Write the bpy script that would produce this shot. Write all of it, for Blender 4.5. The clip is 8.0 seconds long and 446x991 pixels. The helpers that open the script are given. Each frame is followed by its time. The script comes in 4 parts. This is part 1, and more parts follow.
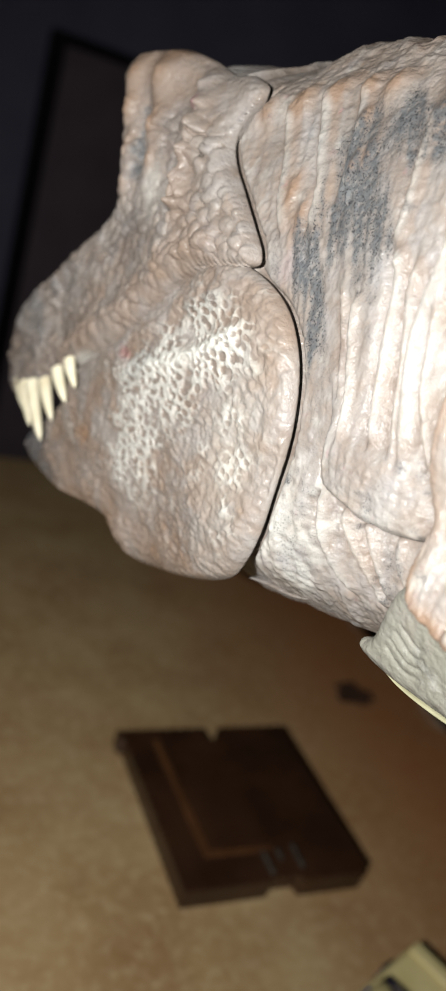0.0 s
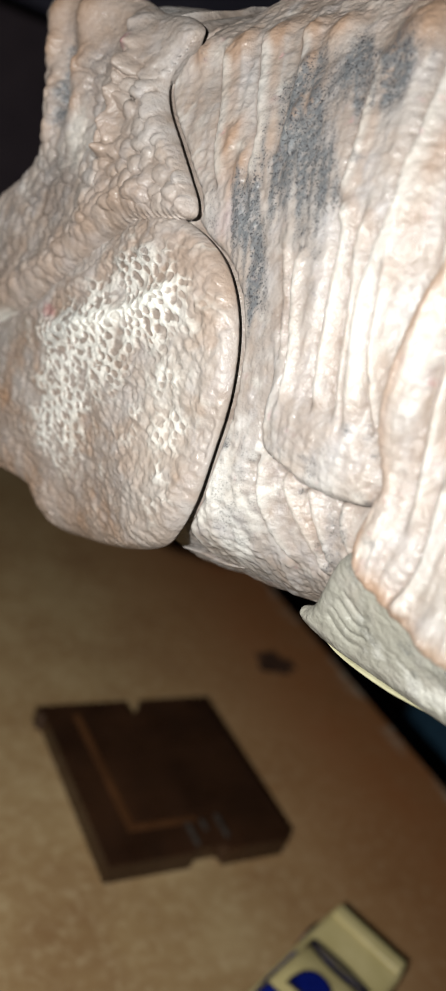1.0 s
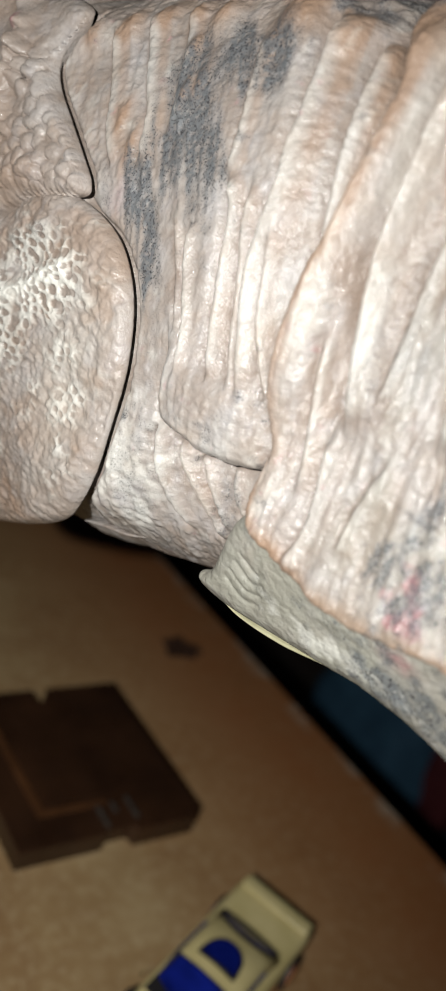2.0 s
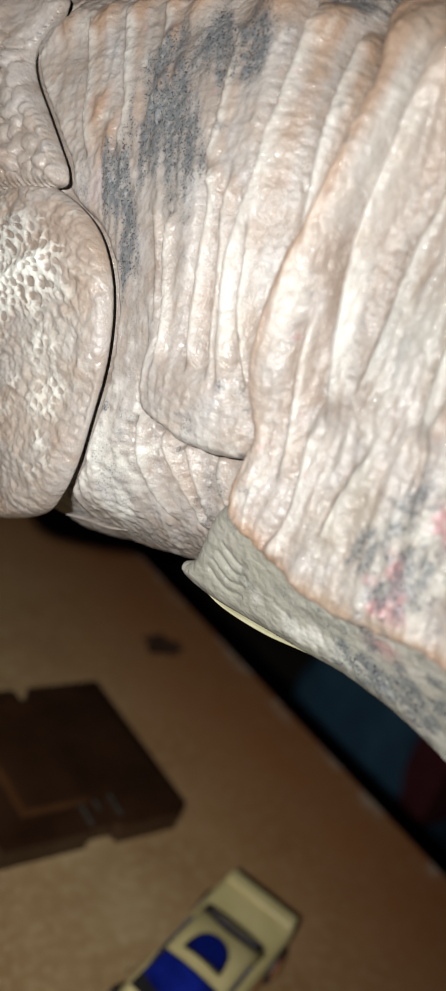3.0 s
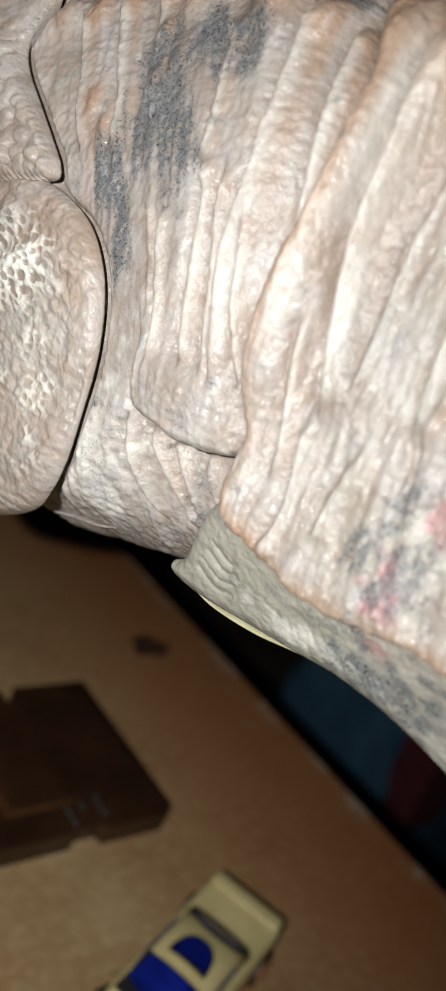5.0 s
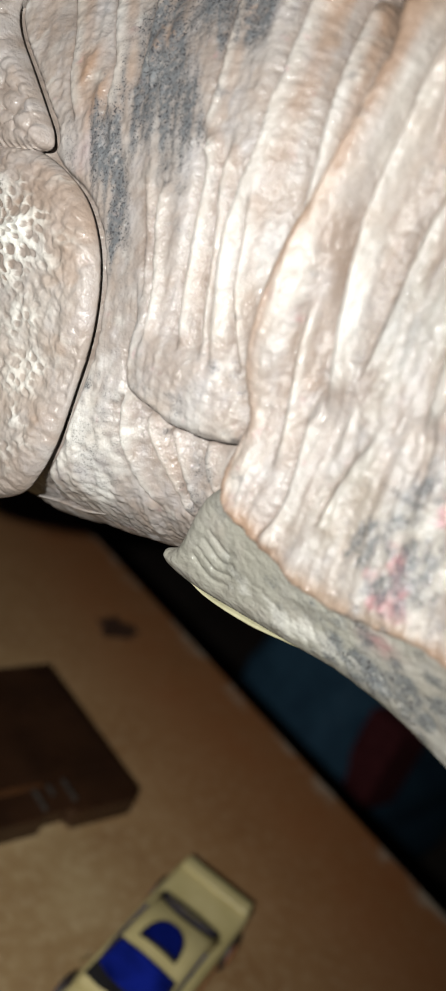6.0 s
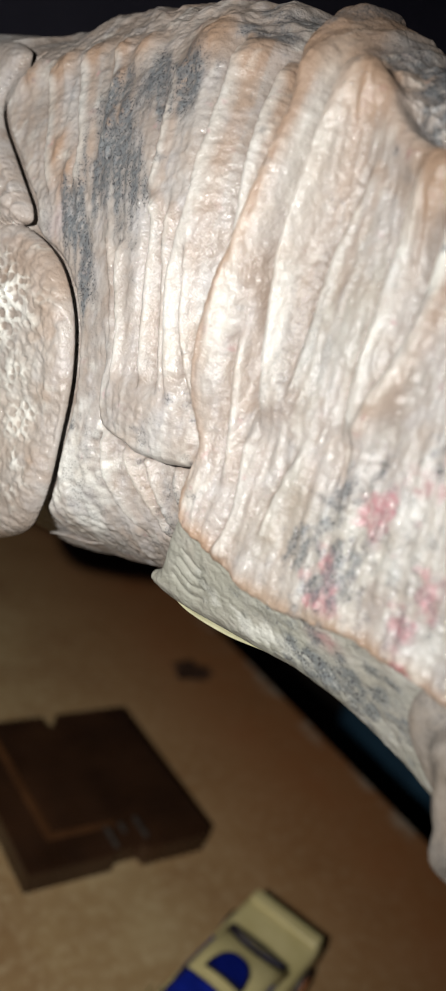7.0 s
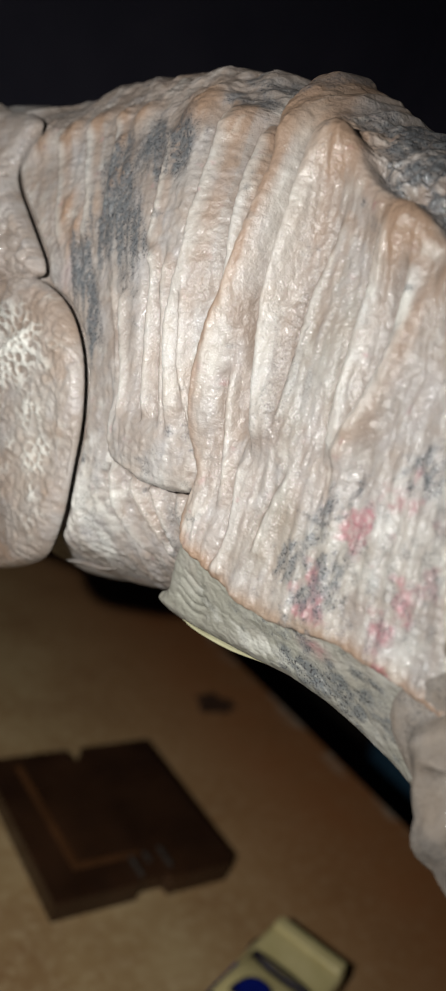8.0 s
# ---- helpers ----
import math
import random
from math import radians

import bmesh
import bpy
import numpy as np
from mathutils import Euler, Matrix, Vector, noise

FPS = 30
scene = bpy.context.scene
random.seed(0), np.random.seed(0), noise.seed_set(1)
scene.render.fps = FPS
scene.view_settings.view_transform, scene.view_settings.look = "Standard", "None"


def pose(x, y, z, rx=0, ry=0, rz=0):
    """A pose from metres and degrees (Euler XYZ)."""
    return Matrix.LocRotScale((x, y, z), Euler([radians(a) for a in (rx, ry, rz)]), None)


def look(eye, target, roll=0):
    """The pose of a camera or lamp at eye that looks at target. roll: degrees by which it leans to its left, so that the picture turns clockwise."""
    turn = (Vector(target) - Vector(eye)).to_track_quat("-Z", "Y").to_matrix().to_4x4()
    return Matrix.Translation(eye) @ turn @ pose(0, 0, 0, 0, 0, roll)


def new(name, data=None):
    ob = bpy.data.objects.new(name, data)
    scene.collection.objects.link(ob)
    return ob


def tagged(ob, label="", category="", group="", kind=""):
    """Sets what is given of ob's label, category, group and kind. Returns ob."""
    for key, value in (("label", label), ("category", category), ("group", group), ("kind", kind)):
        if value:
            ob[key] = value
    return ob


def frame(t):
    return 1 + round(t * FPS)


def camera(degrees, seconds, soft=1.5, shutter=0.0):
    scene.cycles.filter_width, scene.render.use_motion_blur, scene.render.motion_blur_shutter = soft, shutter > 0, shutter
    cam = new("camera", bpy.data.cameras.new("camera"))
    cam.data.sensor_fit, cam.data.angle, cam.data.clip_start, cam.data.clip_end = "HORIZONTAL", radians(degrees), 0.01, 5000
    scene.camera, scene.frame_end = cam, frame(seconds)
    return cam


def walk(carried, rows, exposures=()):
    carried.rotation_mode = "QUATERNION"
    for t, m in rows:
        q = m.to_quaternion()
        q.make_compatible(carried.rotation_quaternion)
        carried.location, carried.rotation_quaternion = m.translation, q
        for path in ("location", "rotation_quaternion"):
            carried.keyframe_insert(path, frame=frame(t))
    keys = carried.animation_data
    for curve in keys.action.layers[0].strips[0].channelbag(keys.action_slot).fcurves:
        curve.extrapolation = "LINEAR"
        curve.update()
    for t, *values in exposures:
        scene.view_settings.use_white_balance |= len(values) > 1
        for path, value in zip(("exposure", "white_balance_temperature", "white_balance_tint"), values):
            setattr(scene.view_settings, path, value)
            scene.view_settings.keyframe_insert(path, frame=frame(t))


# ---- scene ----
FOV = 29.49
cam = camera(FOV, 8.0)
# seconds, eye x y z in metres, pitch, roll and yaw in degrees
PATH = [
    (0.0, 0.0000, 0.0000, 0.3220, -21.72, 17.39, -0.00),
    (0.5, -0.0029, 0.0023, 0.3180, -21.48, 18.64, -3.59),
    (1.0, -0.0037, 0.0065, 0.3164, -21.65, 19.74, -6.55),
    (1.2, -0.0014, 0.0039, 0.3177, -21.23, 19.71, -7.17),
    (1.3, -0.0028, -0.0080, 0.3193, -19.68, 19.83, -10.42),
    (1.5, -0.0093, 0.0035, 0.3136, -20.29, 22.16, -13.60),
    (2.0, -0.0017, -0.0017, 0.3143, -19.76, 20.77, -13.09),
    (3.5, -0.0020, -0.0025, 0.3118, -19.20, 20.69, -14.91),
    (4.0, 0.0004, -0.0062, 0.3138, -19.34, 20.26, -14.27),
    (4.2, -0.0029, -0.0007, 0.3114, -19.23, 21.47, -15.70),
    (5.3, -0.0017, -0.0010, 0.3108, -18.85, 21.36, -15.26),
    (5.5, -0.0040, 0.0023, 0.3101, -19.35, 22.26, -16.60),
    (6.0, -0.0075, 0.0051, 0.3083, -19.14, 23.35, -18.43),
    (6.5, -0.0006, -0.0018, 0.3109, -18.85, 21.49, -16.18),
    (7.0, 0.0151, -0.0134, 0.3163, -18.32, 17.00, -10.61),
    (7.5, 0.0128, -0.0136, 0.3152, -18.18, 17.11, -10.76),
    (8.0, 0.0193, -0.0282, 0.3191, -16.25, 14.88, -8.06),
]
walk(cam, [(t, pose(x, y, z, 0, 0, yaw) @ pose(0, 0, 0, 90 + pitch) @ pose(0, 0, 0, 0, 0, roll)) for t, x, y, z, pitch, roll, yaw in PATH],
     [(0.0, 0.12), (1.0, 0.12), (1.5, 0.0), (2.0, -0.10), (4.2, -0.12), (6.0, -0.05), (6.5, -0.08), (7.5, -0.24), (8.0, -0.40)])
# the phone focuses on the figure; the table behind falls out of focus
cam.data.dof.use_dof = True
cam.data.dof.focus_distance = 0.176
cam.data.dof.aperture_fstop = 20.0

# ---- light: the phone's flash beside its lens, in a dark room ----
flash = bpy.data.lights.new("phone_flash", "SPOT")
flash.energy, flash.shadow_soft_size, flash.color = 8.0, 0.003, (0.98, 0.993, 0.967)
flash.spot_size, flash.spot_blend = radians(110), 1.0
new("phone_flash", flash).matrix_basis = look((-0.058, -0.050, 0.338), (-0.040, 0.215, 0.222))
world = bpy.data.worlds.new("night")
world.use_nodes = True
world.node_tree.nodes["Background"].inputs[0].default_value = (0.010, 0.011, 0.020, 1)
world.node_tree.nodes["Background"].inputs[1].default_value = 0.9
scene.world = world


# ---- materials ----
def material(name):
    m = bpy.data.materials.new(name)
    m.use_nodes = True
    nt = m.node_tree
    return m, nt, nt.nodes["Principled BSDF"]


def node(nt, kind, **vals):
    n = nt.nodes.new(kind)
    for k, v in vals.items():
        n.inputs[k.replace("_", " ")].default_value = v
    return n


def coords(nt, scale=(1, 1, 1)):
    tc = nt.nodes.new("ShaderNodeTexCoord")
    mp = nt.nodes.new("ShaderNodeMapping")
    mp.inputs["Scale"].default_value = scale
    nt.links.new(tc.outputs["Object"], mp.inputs[0])
    return mp.outputs[0]


def noise_of(nt, vec, scale, detail=4.0, rough=0.55):
    n = node(nt, "ShaderNodeTexNoise", Scale=scale, Detail=detail, Roughness=rough)
    nt.links.new(vec, n.inputs["Vector"])
    return n.outputs["Fac"]


def ramp(nt, fac, stops):
    r = nt.nodes.new("ShaderNodeValToRGB")
    els = r.color_ramp.elements
    while len(els) < len(stops):
        els.new(0.5)
    for e, (p, c) in zip(els, stops):
        e.position, e.color = p, (c if len(c) == 4 else (*c, 1))
    nt.links.new(fac, r.inputs[0])
    return r.outputs[0]


def mix(nt, fac, a, b):
    m = nt.nodes.new("ShaderNodeMix")
    m.data_type = "RGBA"
    for sock, v in ((m.inputs[0], fac), (m.inputs[6], a), (m.inputs[7], b)):
        if isinstance(v, (int, float)):
            sock.default_value = v
        elif isinstance(v, tuple):
            sock.default_value = (*v, 1) if len(v) == 3 else v
        else:
            nt.links.new(v, sock)
    return m.outputs[2]


def math_of(nt, op, a, b):
    m = nt.nodes.new("ShaderNodeMath")
    m.operation = op
    m.use_clamp = True
    for sock, v in ((m.inputs[0], a), (m.inputs[1], b)):
        if isinstance(v, (int, float)):
            sock.default_value = v
        else:
            nt.links.new(v, sock)
    return m.outputs[0]


def bump(nt, bsdf, height, strength, distance):
    b = node(nt, "ShaderNodeBump", Strength=strength, Distance=distance)
    nt.links.new(height, b.inputs["Height"])
    nt.links.new(b.outputs[0], bsdf.inputs["Normal"])


def skin_material():
    """Painted vinyl skin: beige with washes of tan, slate, chalk and pink, and crease shade put into the colour, whose
    areas the mesh carries.
    """
    m, nt, p = material("painted_vinyl")
    vec = coords(nt)
    big = noise_of(nt, vec, 60, 5)
    fine = noise_of(nt, vec, 700, 4, 0.65)
    grit = noise_of(nt, vec, 2300, 2, 0.6)
    attr = {}
    for a in ("slate", "chalk", "pink", "tan", "moss", "shade_wash"):
        n = nt.nodes.new("ShaderNodeAttribute")
        n.attribute_name = a
        attr[a] = n.outputs["Fac"]
    col = ramp(nt, big, [(0.3, (0.162, 0.131, 0.112)), (0.52, (0.220, 0.196, 0.179)), (0.72, (0.286, 0.272, 0.264))])
    col = mix(nt, ramp(nt, noise_of(nt, vec, 150, 4, 0.6), [(0.46, (0, 0, 0)), (0.70, (0.45, 0.45, 0.45))]), col, (0.195, 0.143, 0.108))
    shifted = coords(nt, (1.0, 1.0, 0.6))
    col = mix(nt, ramp(nt, noise_of(nt, shifted, 210, 4, 0.6), [(0.50, (0, 0, 0)), (0.72, (0.7, 0.7, 0.7))]), col, (0.255, 0.238, 0.235))
    col = mix(nt, math_of(nt, "MULTIPLY", attr["tan"], 0.9), col, (0.192, 0.116, 0.071))
    col = mix(nt, math_of(nt, "MULTIPLY", attr["moss"], 0.9), col, (0.172, 0.166, 0.135))
    spots = ramp(nt, fine, [(0.34, (0, 0, 0)), (0.66, (1, 1, 1))])
    col = mix(nt, math_of(nt, "MULTIPLY", attr["chalk"], 0.92), col, (0.50, 0.485, 0.445))
    col = mix(nt, math_of(nt, "MULTIPLY", attr["pink"], math_of(nt, "ADD", math_of(nt, "MULTIPLY", spots, 0.55), 0.25)), col, (0.23, 0.058, 0.080))
    worn = math_of(nt, "MULTIPLY", attr["slate"], math_of(nt, "MULTIPLY", math_of(nt, "ADD", spots, 0.42), 0.86))
    col = mix(nt, worn, col, (0.066, 0.073, 0.080))
    # shade of creases and gaps plus brown wash, blended into the colour
    col = mix(nt, math_of(nt, "MULTIPLY", attr["shade_wash"], 0.55), col, (0.115, 0.084, 0.065))
    specks = ramp(nt, grit, [(0.56, (0, 0, 0)), (0.62, (1, 1, 1))])
    col = mix(nt, math_of(nt, "MULTIPLY", specks, math_of(nt, "ADD", math_of(nt, "MULTIPLY", attr["slate"], 1.4), 0.05)), col, (0.03, 0.028, 0.03))
    nt.links.new(col, p.inputs["Base Color"])
    rough = ramp(nt, noise_of(nt, vec, 260, 4), [(0.32, (0.34, 0.34, 0.34)), (0.7, (0.58, 0.58, 0.58))])
    nt.links.new(rough, p.inputs["Roughness"])
    p.inputs["Specular IOR Level"].default_value = 0.22
    p.inputs["Coat Weight"].default_value = 0.24
    p.inputs["Coat Roughness"].default_value = 0.10
    wide = noise_of(nt, vec, 420, 3, 0.55)
    both = nt.nodes.new("ShaderNodeMath")
    both.operation = "MULTIPLY_ADD"
    nt.links.new(fine, both.inputs[0])
    both.inputs[1].default_value = 0.8
    nt.links.new(wide, both.inputs[2])
    bump(nt, p, both.outputs[0], 0.75, 0.0005)
    # a thin clear coat
    flow = node(nt, "ShaderNodeBump", Strength=0.9, Distance=0.0005)
    nt.links.new(both.outputs[0], flow.inputs["Height"])
    nt.links.new(flow.outputs[0], p.inputs["Coat Normal"])
    return m


def plain(name, c1, c2, scale, rough=0.5, metal=0.0, relief=0.0, spec=0.5):
    m, nt, p = material(name)
    vec = coords(nt)
    n = noise_of(nt, vec, scale, 5)
    nt.links.new(ramp(nt, n, [(0.35, c1), (0.65, c2)]), p.inputs["Base Color"])
    r = noise_of(nt, vec, scale * 3, 3)
    nt.links.new(ramp(nt, r, [(0.3, (rough * 0.8,) * 3), (0.7, (min(1, rough * 1.2),) * 3)]), p.inputs["Roughness"])
    p.inputs["Metallic"].default_value = metal
    p.inputs["Specular IOR Level"].default_value = spec
    if relief:
        bump(nt, p, noise_of(nt, vec, scale * 4, 4), 0.4, relief)
    return m


def table_material():
    """Worn, varnished tan table top with blotches, faint streaks and rubbed edges."""
    m, nt, p = material("worn_varnished_wood")
    vec = coords(nt)
    streak = coords(nt, (9, 70, 9))
    blot = noise_of(nt, vec, 16, 7, 0.62)
    grain = noise_of(nt, streak, 3.0, 6, 0.6)
    fine = noise_of(nt, vec, 160, 5, 0.65)
    col = ramp(nt, blot, [(0.25, (0.235, 0.130, 0.056)), (0.5, (0.325, 0.212, 0.100)), (0.75, (0.42, 0.305, 0.16))])
    col = mix(nt, ramp(nt, grain, [(0.40, (0.0,) * 3), (0.80, (0.22,) * 3)]), col, (0.24, 0.125, 0.055))
    col = mix(nt, ramp(nt, fine, [(0.48, (0.0,) * 3), (0.75, (0.6,) * 3)]), col, (0.50, 0.38, 0.22))
    # darker and more orange towards the +x edge
    tc = nt.nodes.new("ShaderNodeTexCoord")
    sep = nt.nodes.new("ShaderNodeSeparateXYZ")
    nt.links.new(tc.outputs["Object"], sep.inputs[0])
    near = nt.nodes.new("ShaderNodeMapRange")
    near.inputs[1].default_value, near.inputs[2].default_value = 0.23, 0.38
    nt.links.new(sep.outputs[0], near.inputs[0])
    col = mix(nt, math_of(nt, "MULTIPLY", near.outputs[0], math_of(nt, "ADD", blot, 0.3)), col, (0.27, 0.095, 0.03))
    rim = nt.nodes.new("ShaderNodeMapRange")
    rim.inputs[1].default_value, rim.inputs[2].default_value = 0.405, 0.421
    nt.links.new(sep.outputs[0], rim.inputs[0])
    chips = ramp(nt, noise_of(nt, vec, 34, 5, 0.6), [(0.50, (0, 0, 0)), (0.62, (1, 1, 1))])
    col = mix(nt, math_of(nt, "MULTIPLY", rim.outputs[0], chips), col, (0.42, 0.36, 0.28))
    nt.links.new(col, p.inputs["Base Color"])
    nt.links.new(ramp(nt, noise_of(nt, vec, 40, 5), [(0.3, (0.42,) * 3), (0.7, (0.62,) * 3)]), p.inputs["Roughness"])
    bump(nt, p, fine, 0.25, 0.0006)
    return m


SKIN = skin_material()
TABLE = table_material()
TOOTH = plain("ivory_paint", (0.55, 0.48, 0.33), (0.68, 0.62, 0.47), 160, 0.35)
FLAPEDGE = plain("cream_vinyl", (0.20, 0.185, 0.11), (0.30, 0.28, 0.18), 120, 0.45, 0, 0.0003)
BOARD = plain("dark_stained_wood", (0.021, 0.0092, 0.0048), (0.040, 0.0172, 0.0082), 25, 0.30, 0, 0.0003, 0.6)
STRIP = plain("brown_inlay", (0.060, 0.024, 0.009), (0.090, 0.036, 0.013), 90, 0.4)
METAL = plain("dull_nickel", (0.045, 0.036, 0.030), (0.09, 0.076, 0.064), 200, 0.34, 0.3)
CREAM = plain("cream_plastic", (0.46, 0.38, 0.17), (0.55, 0.46, 0.23), 80, 0.35, 0, 0.0001)
BLUE = plain("blue_clear_plastic", (0.002, 0.004, 0.040), (0.007, 0.016, 0.21), 55, 0.12)
TYRE = plain("dark_rubber", (0.02, 0.014, 0.012), (0.04, 0.026, 0.02), 150, 0.6)
RUST = plain("orange_plastic", (0.30, 0.10, 0.04), (0.40, 0.16, 0.07), 100, 0.45)
STAIN = plain("dried_spill", (0.035, 0.016, 0.009), (0.07, 0.032, 0.017), 220, 0.6)
WALL = plain("bluish_plaster", (0.26, 0.25, 0.36), (0.32, 0.30, 0.42), 5, 0.8, 0, 0.002)
FLOOR = plain("dark_floor_tile", (0.13, 0.10, 0.085), (0.18, 0.145, 0.12), 6, 0.6)
CEIL = plain("ceiling_paint", (0.5, 0.5, 0.52), (0.56, 0.56, 0.58), 5, 0.9)
BLACK = plain("black_lacquer", (0.006, 0.005, 0.006), (0.012, 0.010, 0.011), 40, 0.4)
DARKWOOD = plain("dark_door_wood", (0.22, 0.17, 0.20), (0.26, 0.20, 0.23), 14, 0.5)
CLOTH = plain("blue_fabric", (0.038, 0.105, 0.18), (0.055, 0.15, 0.24), 30, 0.85, 0, 0.002)
MAROON = plain("maroon_fabric", (0.12, 0.02, 0.025), (0.18, 0.035, 0.04), 40, 0.85)


# ---- mesh helpers ----
def finish(name, me, mat, parent=None, label=""):
    me.materials.append(mat)
    ob = new(name, me)
    if parent:
        ob.parent = parent
    if label:
        tagged(ob, label)
    return ob


def part(name, bm, mat, parent=None, label="", smooth=False):
    me = bpy.data.meshes.new(name)
    bmesh.ops.recalc_face_normals(bm, faces=bm.faces)
    bm.to_mesh(me)
    bm.free()
    if smooth:
        me.polygons.foreach_set("use_smooth", [True] * len(me.polygons))
    return finish(name, me, mat, parent, label)


def thing(name, label, category, m=None, group="", kind=""):
    ob = tagged(new(name), label, category, group, kind)
    if m is not None:
        ob.matrix_basis = m
    return ob


def box(bm, x0, x1, y0, y1, z0, z1, bevel=0.0, seg=2):
    r = bmesh.ops.create_cube(bm, size=1, matrix=Matrix.LocRotScale(((x0 + x1) / 2, (y0 + y1) / 2, (z0 + z1) / 2), None, (x1 - x0, y1 - y0, z1 - z0)))
    if bevel:
        edges = {e for v in r["verts"] for e in v.link_edges}
        bmesh.ops.bevel(bm, geom=list(edges), offset=bevel, segments=seg, affect="EDGES", profile=0.5)
    return bm


def prism(bm, outline, z0, z1, bevel=0.0):
    lo = [bm.verts.new((x, y, z0)) for x, y in outline]
    hi = [bm.verts.new((x, y, z1)) for x, y in outline]
    n = len(lo)
    top = bm.faces.new(hi)
    bm.faces.new(lo[::-1])
    for i in range(n):
        bm.faces.new((lo[i], lo[(i + 1) % n], hi[(i + 1) % n], hi[i]))
    if bevel:
        bmesh.ops.bevel(bm, geom=list(top.edges), offset=bevel, segments=2, affect="EDGES", profile=0.5)
    return bm


def quads(name, P, mat, parent, closed_u=False, closed_v=False, attrs=None, label=""):
    """A mesh from a grid of points P[i, j, xyz]."""
    n, k = P.shape[:2]
    idx = np.arange(n * k).reshape(n, k)
    a = np.concatenate([idx, idx[:1]], 0) if closed_u else idx
    a = np.concatenate([a, a[:, :1]], 1) if closed_v else a
    f = np.stack([a[:-1, :-1], a[1:, :-1], a[1:, 1:], a[:-1, 1:]], -1).reshape(-1, 4)
    me = bpy.data.meshes.new(name)
    me.vertices.add(n * k)
    me.vertices.foreach_set("co", P.reshape(-1).astype(np.float32))
    me.loops.add(f.size)
    me.loops.foreach_set("vertex_index", f.reshape(-1).astype(np.int32))
    me.polygons.add(len(f))
    me.polygons.foreach_set("loop_start", (np.arange(len(f)) * 4).astype(np.int32))
    me.polygons.foreach_set("use_smooth", np.ones(len(f), dtype=bool))
    for key, v in (attrs or {}).items():
        me.attributes.new(key, "FLOAT", "POINT").data.foreach_set("value", np.clip(v, 0, 1).reshape(-1).astype(np.float32))
    me.update()
    me.validate()
    return finish(name, me, mat, parent, label)


# ---- noise on arrays ----
def hashed(ix, iy, seed):
    h = (ix.astype(np.int64) * 374761393 + iy.astype(np.int64) * 668265263 + seed * 1442695041) & 0xFFFFFFFF
    h = ((h ^ (h >> 13)) * 1274126177) & 0xFFFFFFFF
    h = ((h ^ (h >> 16)) * 2246822519) & 0xFFFFFFFF
    return ((h ^ (h >> 15)) & 0xFFFFFF) / float(0xFFFFFF)


def vnoise(x, y, seed=0):
    """Smooth noise, -1 to 1."""
    ix, iy = np.floor(x), np.floor(y)
    fx, fy = x - ix, y - iy
    fx, fy = fx * fx * (3 - 2 * fx), fy * fy * (3 - 2 * fy)
    a, b = hashed(ix, iy, seed), hashed(ix + 1, iy, seed)
    c, d = hashed(ix, iy + 1, seed), hashed(ix + 1, iy + 1, seed)
    return 2 * ((a * (1 - fx) + b * fx) * (1 - fy) + (c * (1 - fx) + d * fx) * fy) - 1


def fbm(x, y, seed=0, octaves=4):
    return sum(vnoise(x * 2 ** o, y * 2 ** o, seed + o) * 0.5 ** o for o in range(octaves))


def cells(x, y, seed=0):
    """Distance to the nearest and second nearest of one jittered point a cell."""
    ix, iy = np.floor(x), np.floor(y)
    f1, f2 = np.full(x.shape, 9.0), np.full(x.shape, 9.0)
    for dx in (-1, 0, 1):
        for dy in (-1, 0, 1):
            cx, cy = ix + dx, iy + dy
            d = np.hypot(cx + 0.15 + 0.7 * hashed(cx, cy, seed) - x, cy + 0.15 + 0.7 * hashed(cx, cy, seed + 7) - y)
            f2 = np.minimum(f2, np.maximum(f1, d))
            f1 = np.minimum(f1, d)
    return f1, f2


def settled(h, r):
    """The grid h, averaged over 2r + 1 cells both ways, twice."""
    for axis in (0, 1, 0, 1):
        pad = [(0, 0), (0, 0)]
        pad[axis] = (r + 1, r)
        c = np.cumsum(np.pad(h, pad, mode="edge"), axis=axis)
        n = h.shape[axis]
        h = (c.take(range(2 * r + 1, 2 * r + 1 + n), axis) - c.take(range(0, n), axis)) / (2 * r + 1)
    return h


def smooth(x, a, b):
    t = np.clip((x - a) / (b - a), 0, 1)
    return t * t * (3 - 2 * t)


def spot(u, z, cu, cz, ru, rz, turn=0.0):
    c, s = math.cos(radians(turn)), math.sin(radians(turn))
    a, b = (u - cu) * c + (z - cz) * s, -(u - cu) * s + (z - cz) * c
    return np.exp(-((a / ru) ** 2 + (b / rz) ** 2))


def spline(pts, n, closed=False):
    """Catmull-Rom through a few control points."""
    p = np.array(pts, float)
    k = len(p)
    out = []
    spans = k if closed else k - 1
    get = (lambda i: p[i % k]) if closed else (lambda i: p[min(max(i, 0), k - 1)])
    for i in range(spans):
        a, b, c, d = get(i - 1), get(i), get(i + 1), get(i + 2)
        for t in np.linspace(0, 1, 16, endpoint=False):
            out.append(0.5 * (2 * b + (c - a) * t + (2 * a - 5 * b + 4 * c - d) * t * t + (3 * b - a - 3 * c + d) * t ** 3))
    out.append(get(0) if closed else p[-1])
    out = np.array(out)
    s = np.concatenate([[0], np.cumsum(np.linalg.norm(np.diff(out, axis=0), axis=1))])
    w = np.linspace(0, s[-1], n, endpoint=not closed)
    return np.stack([np.interp(w, s, out[:, j]) for j in range(out.shape[1])], 1)


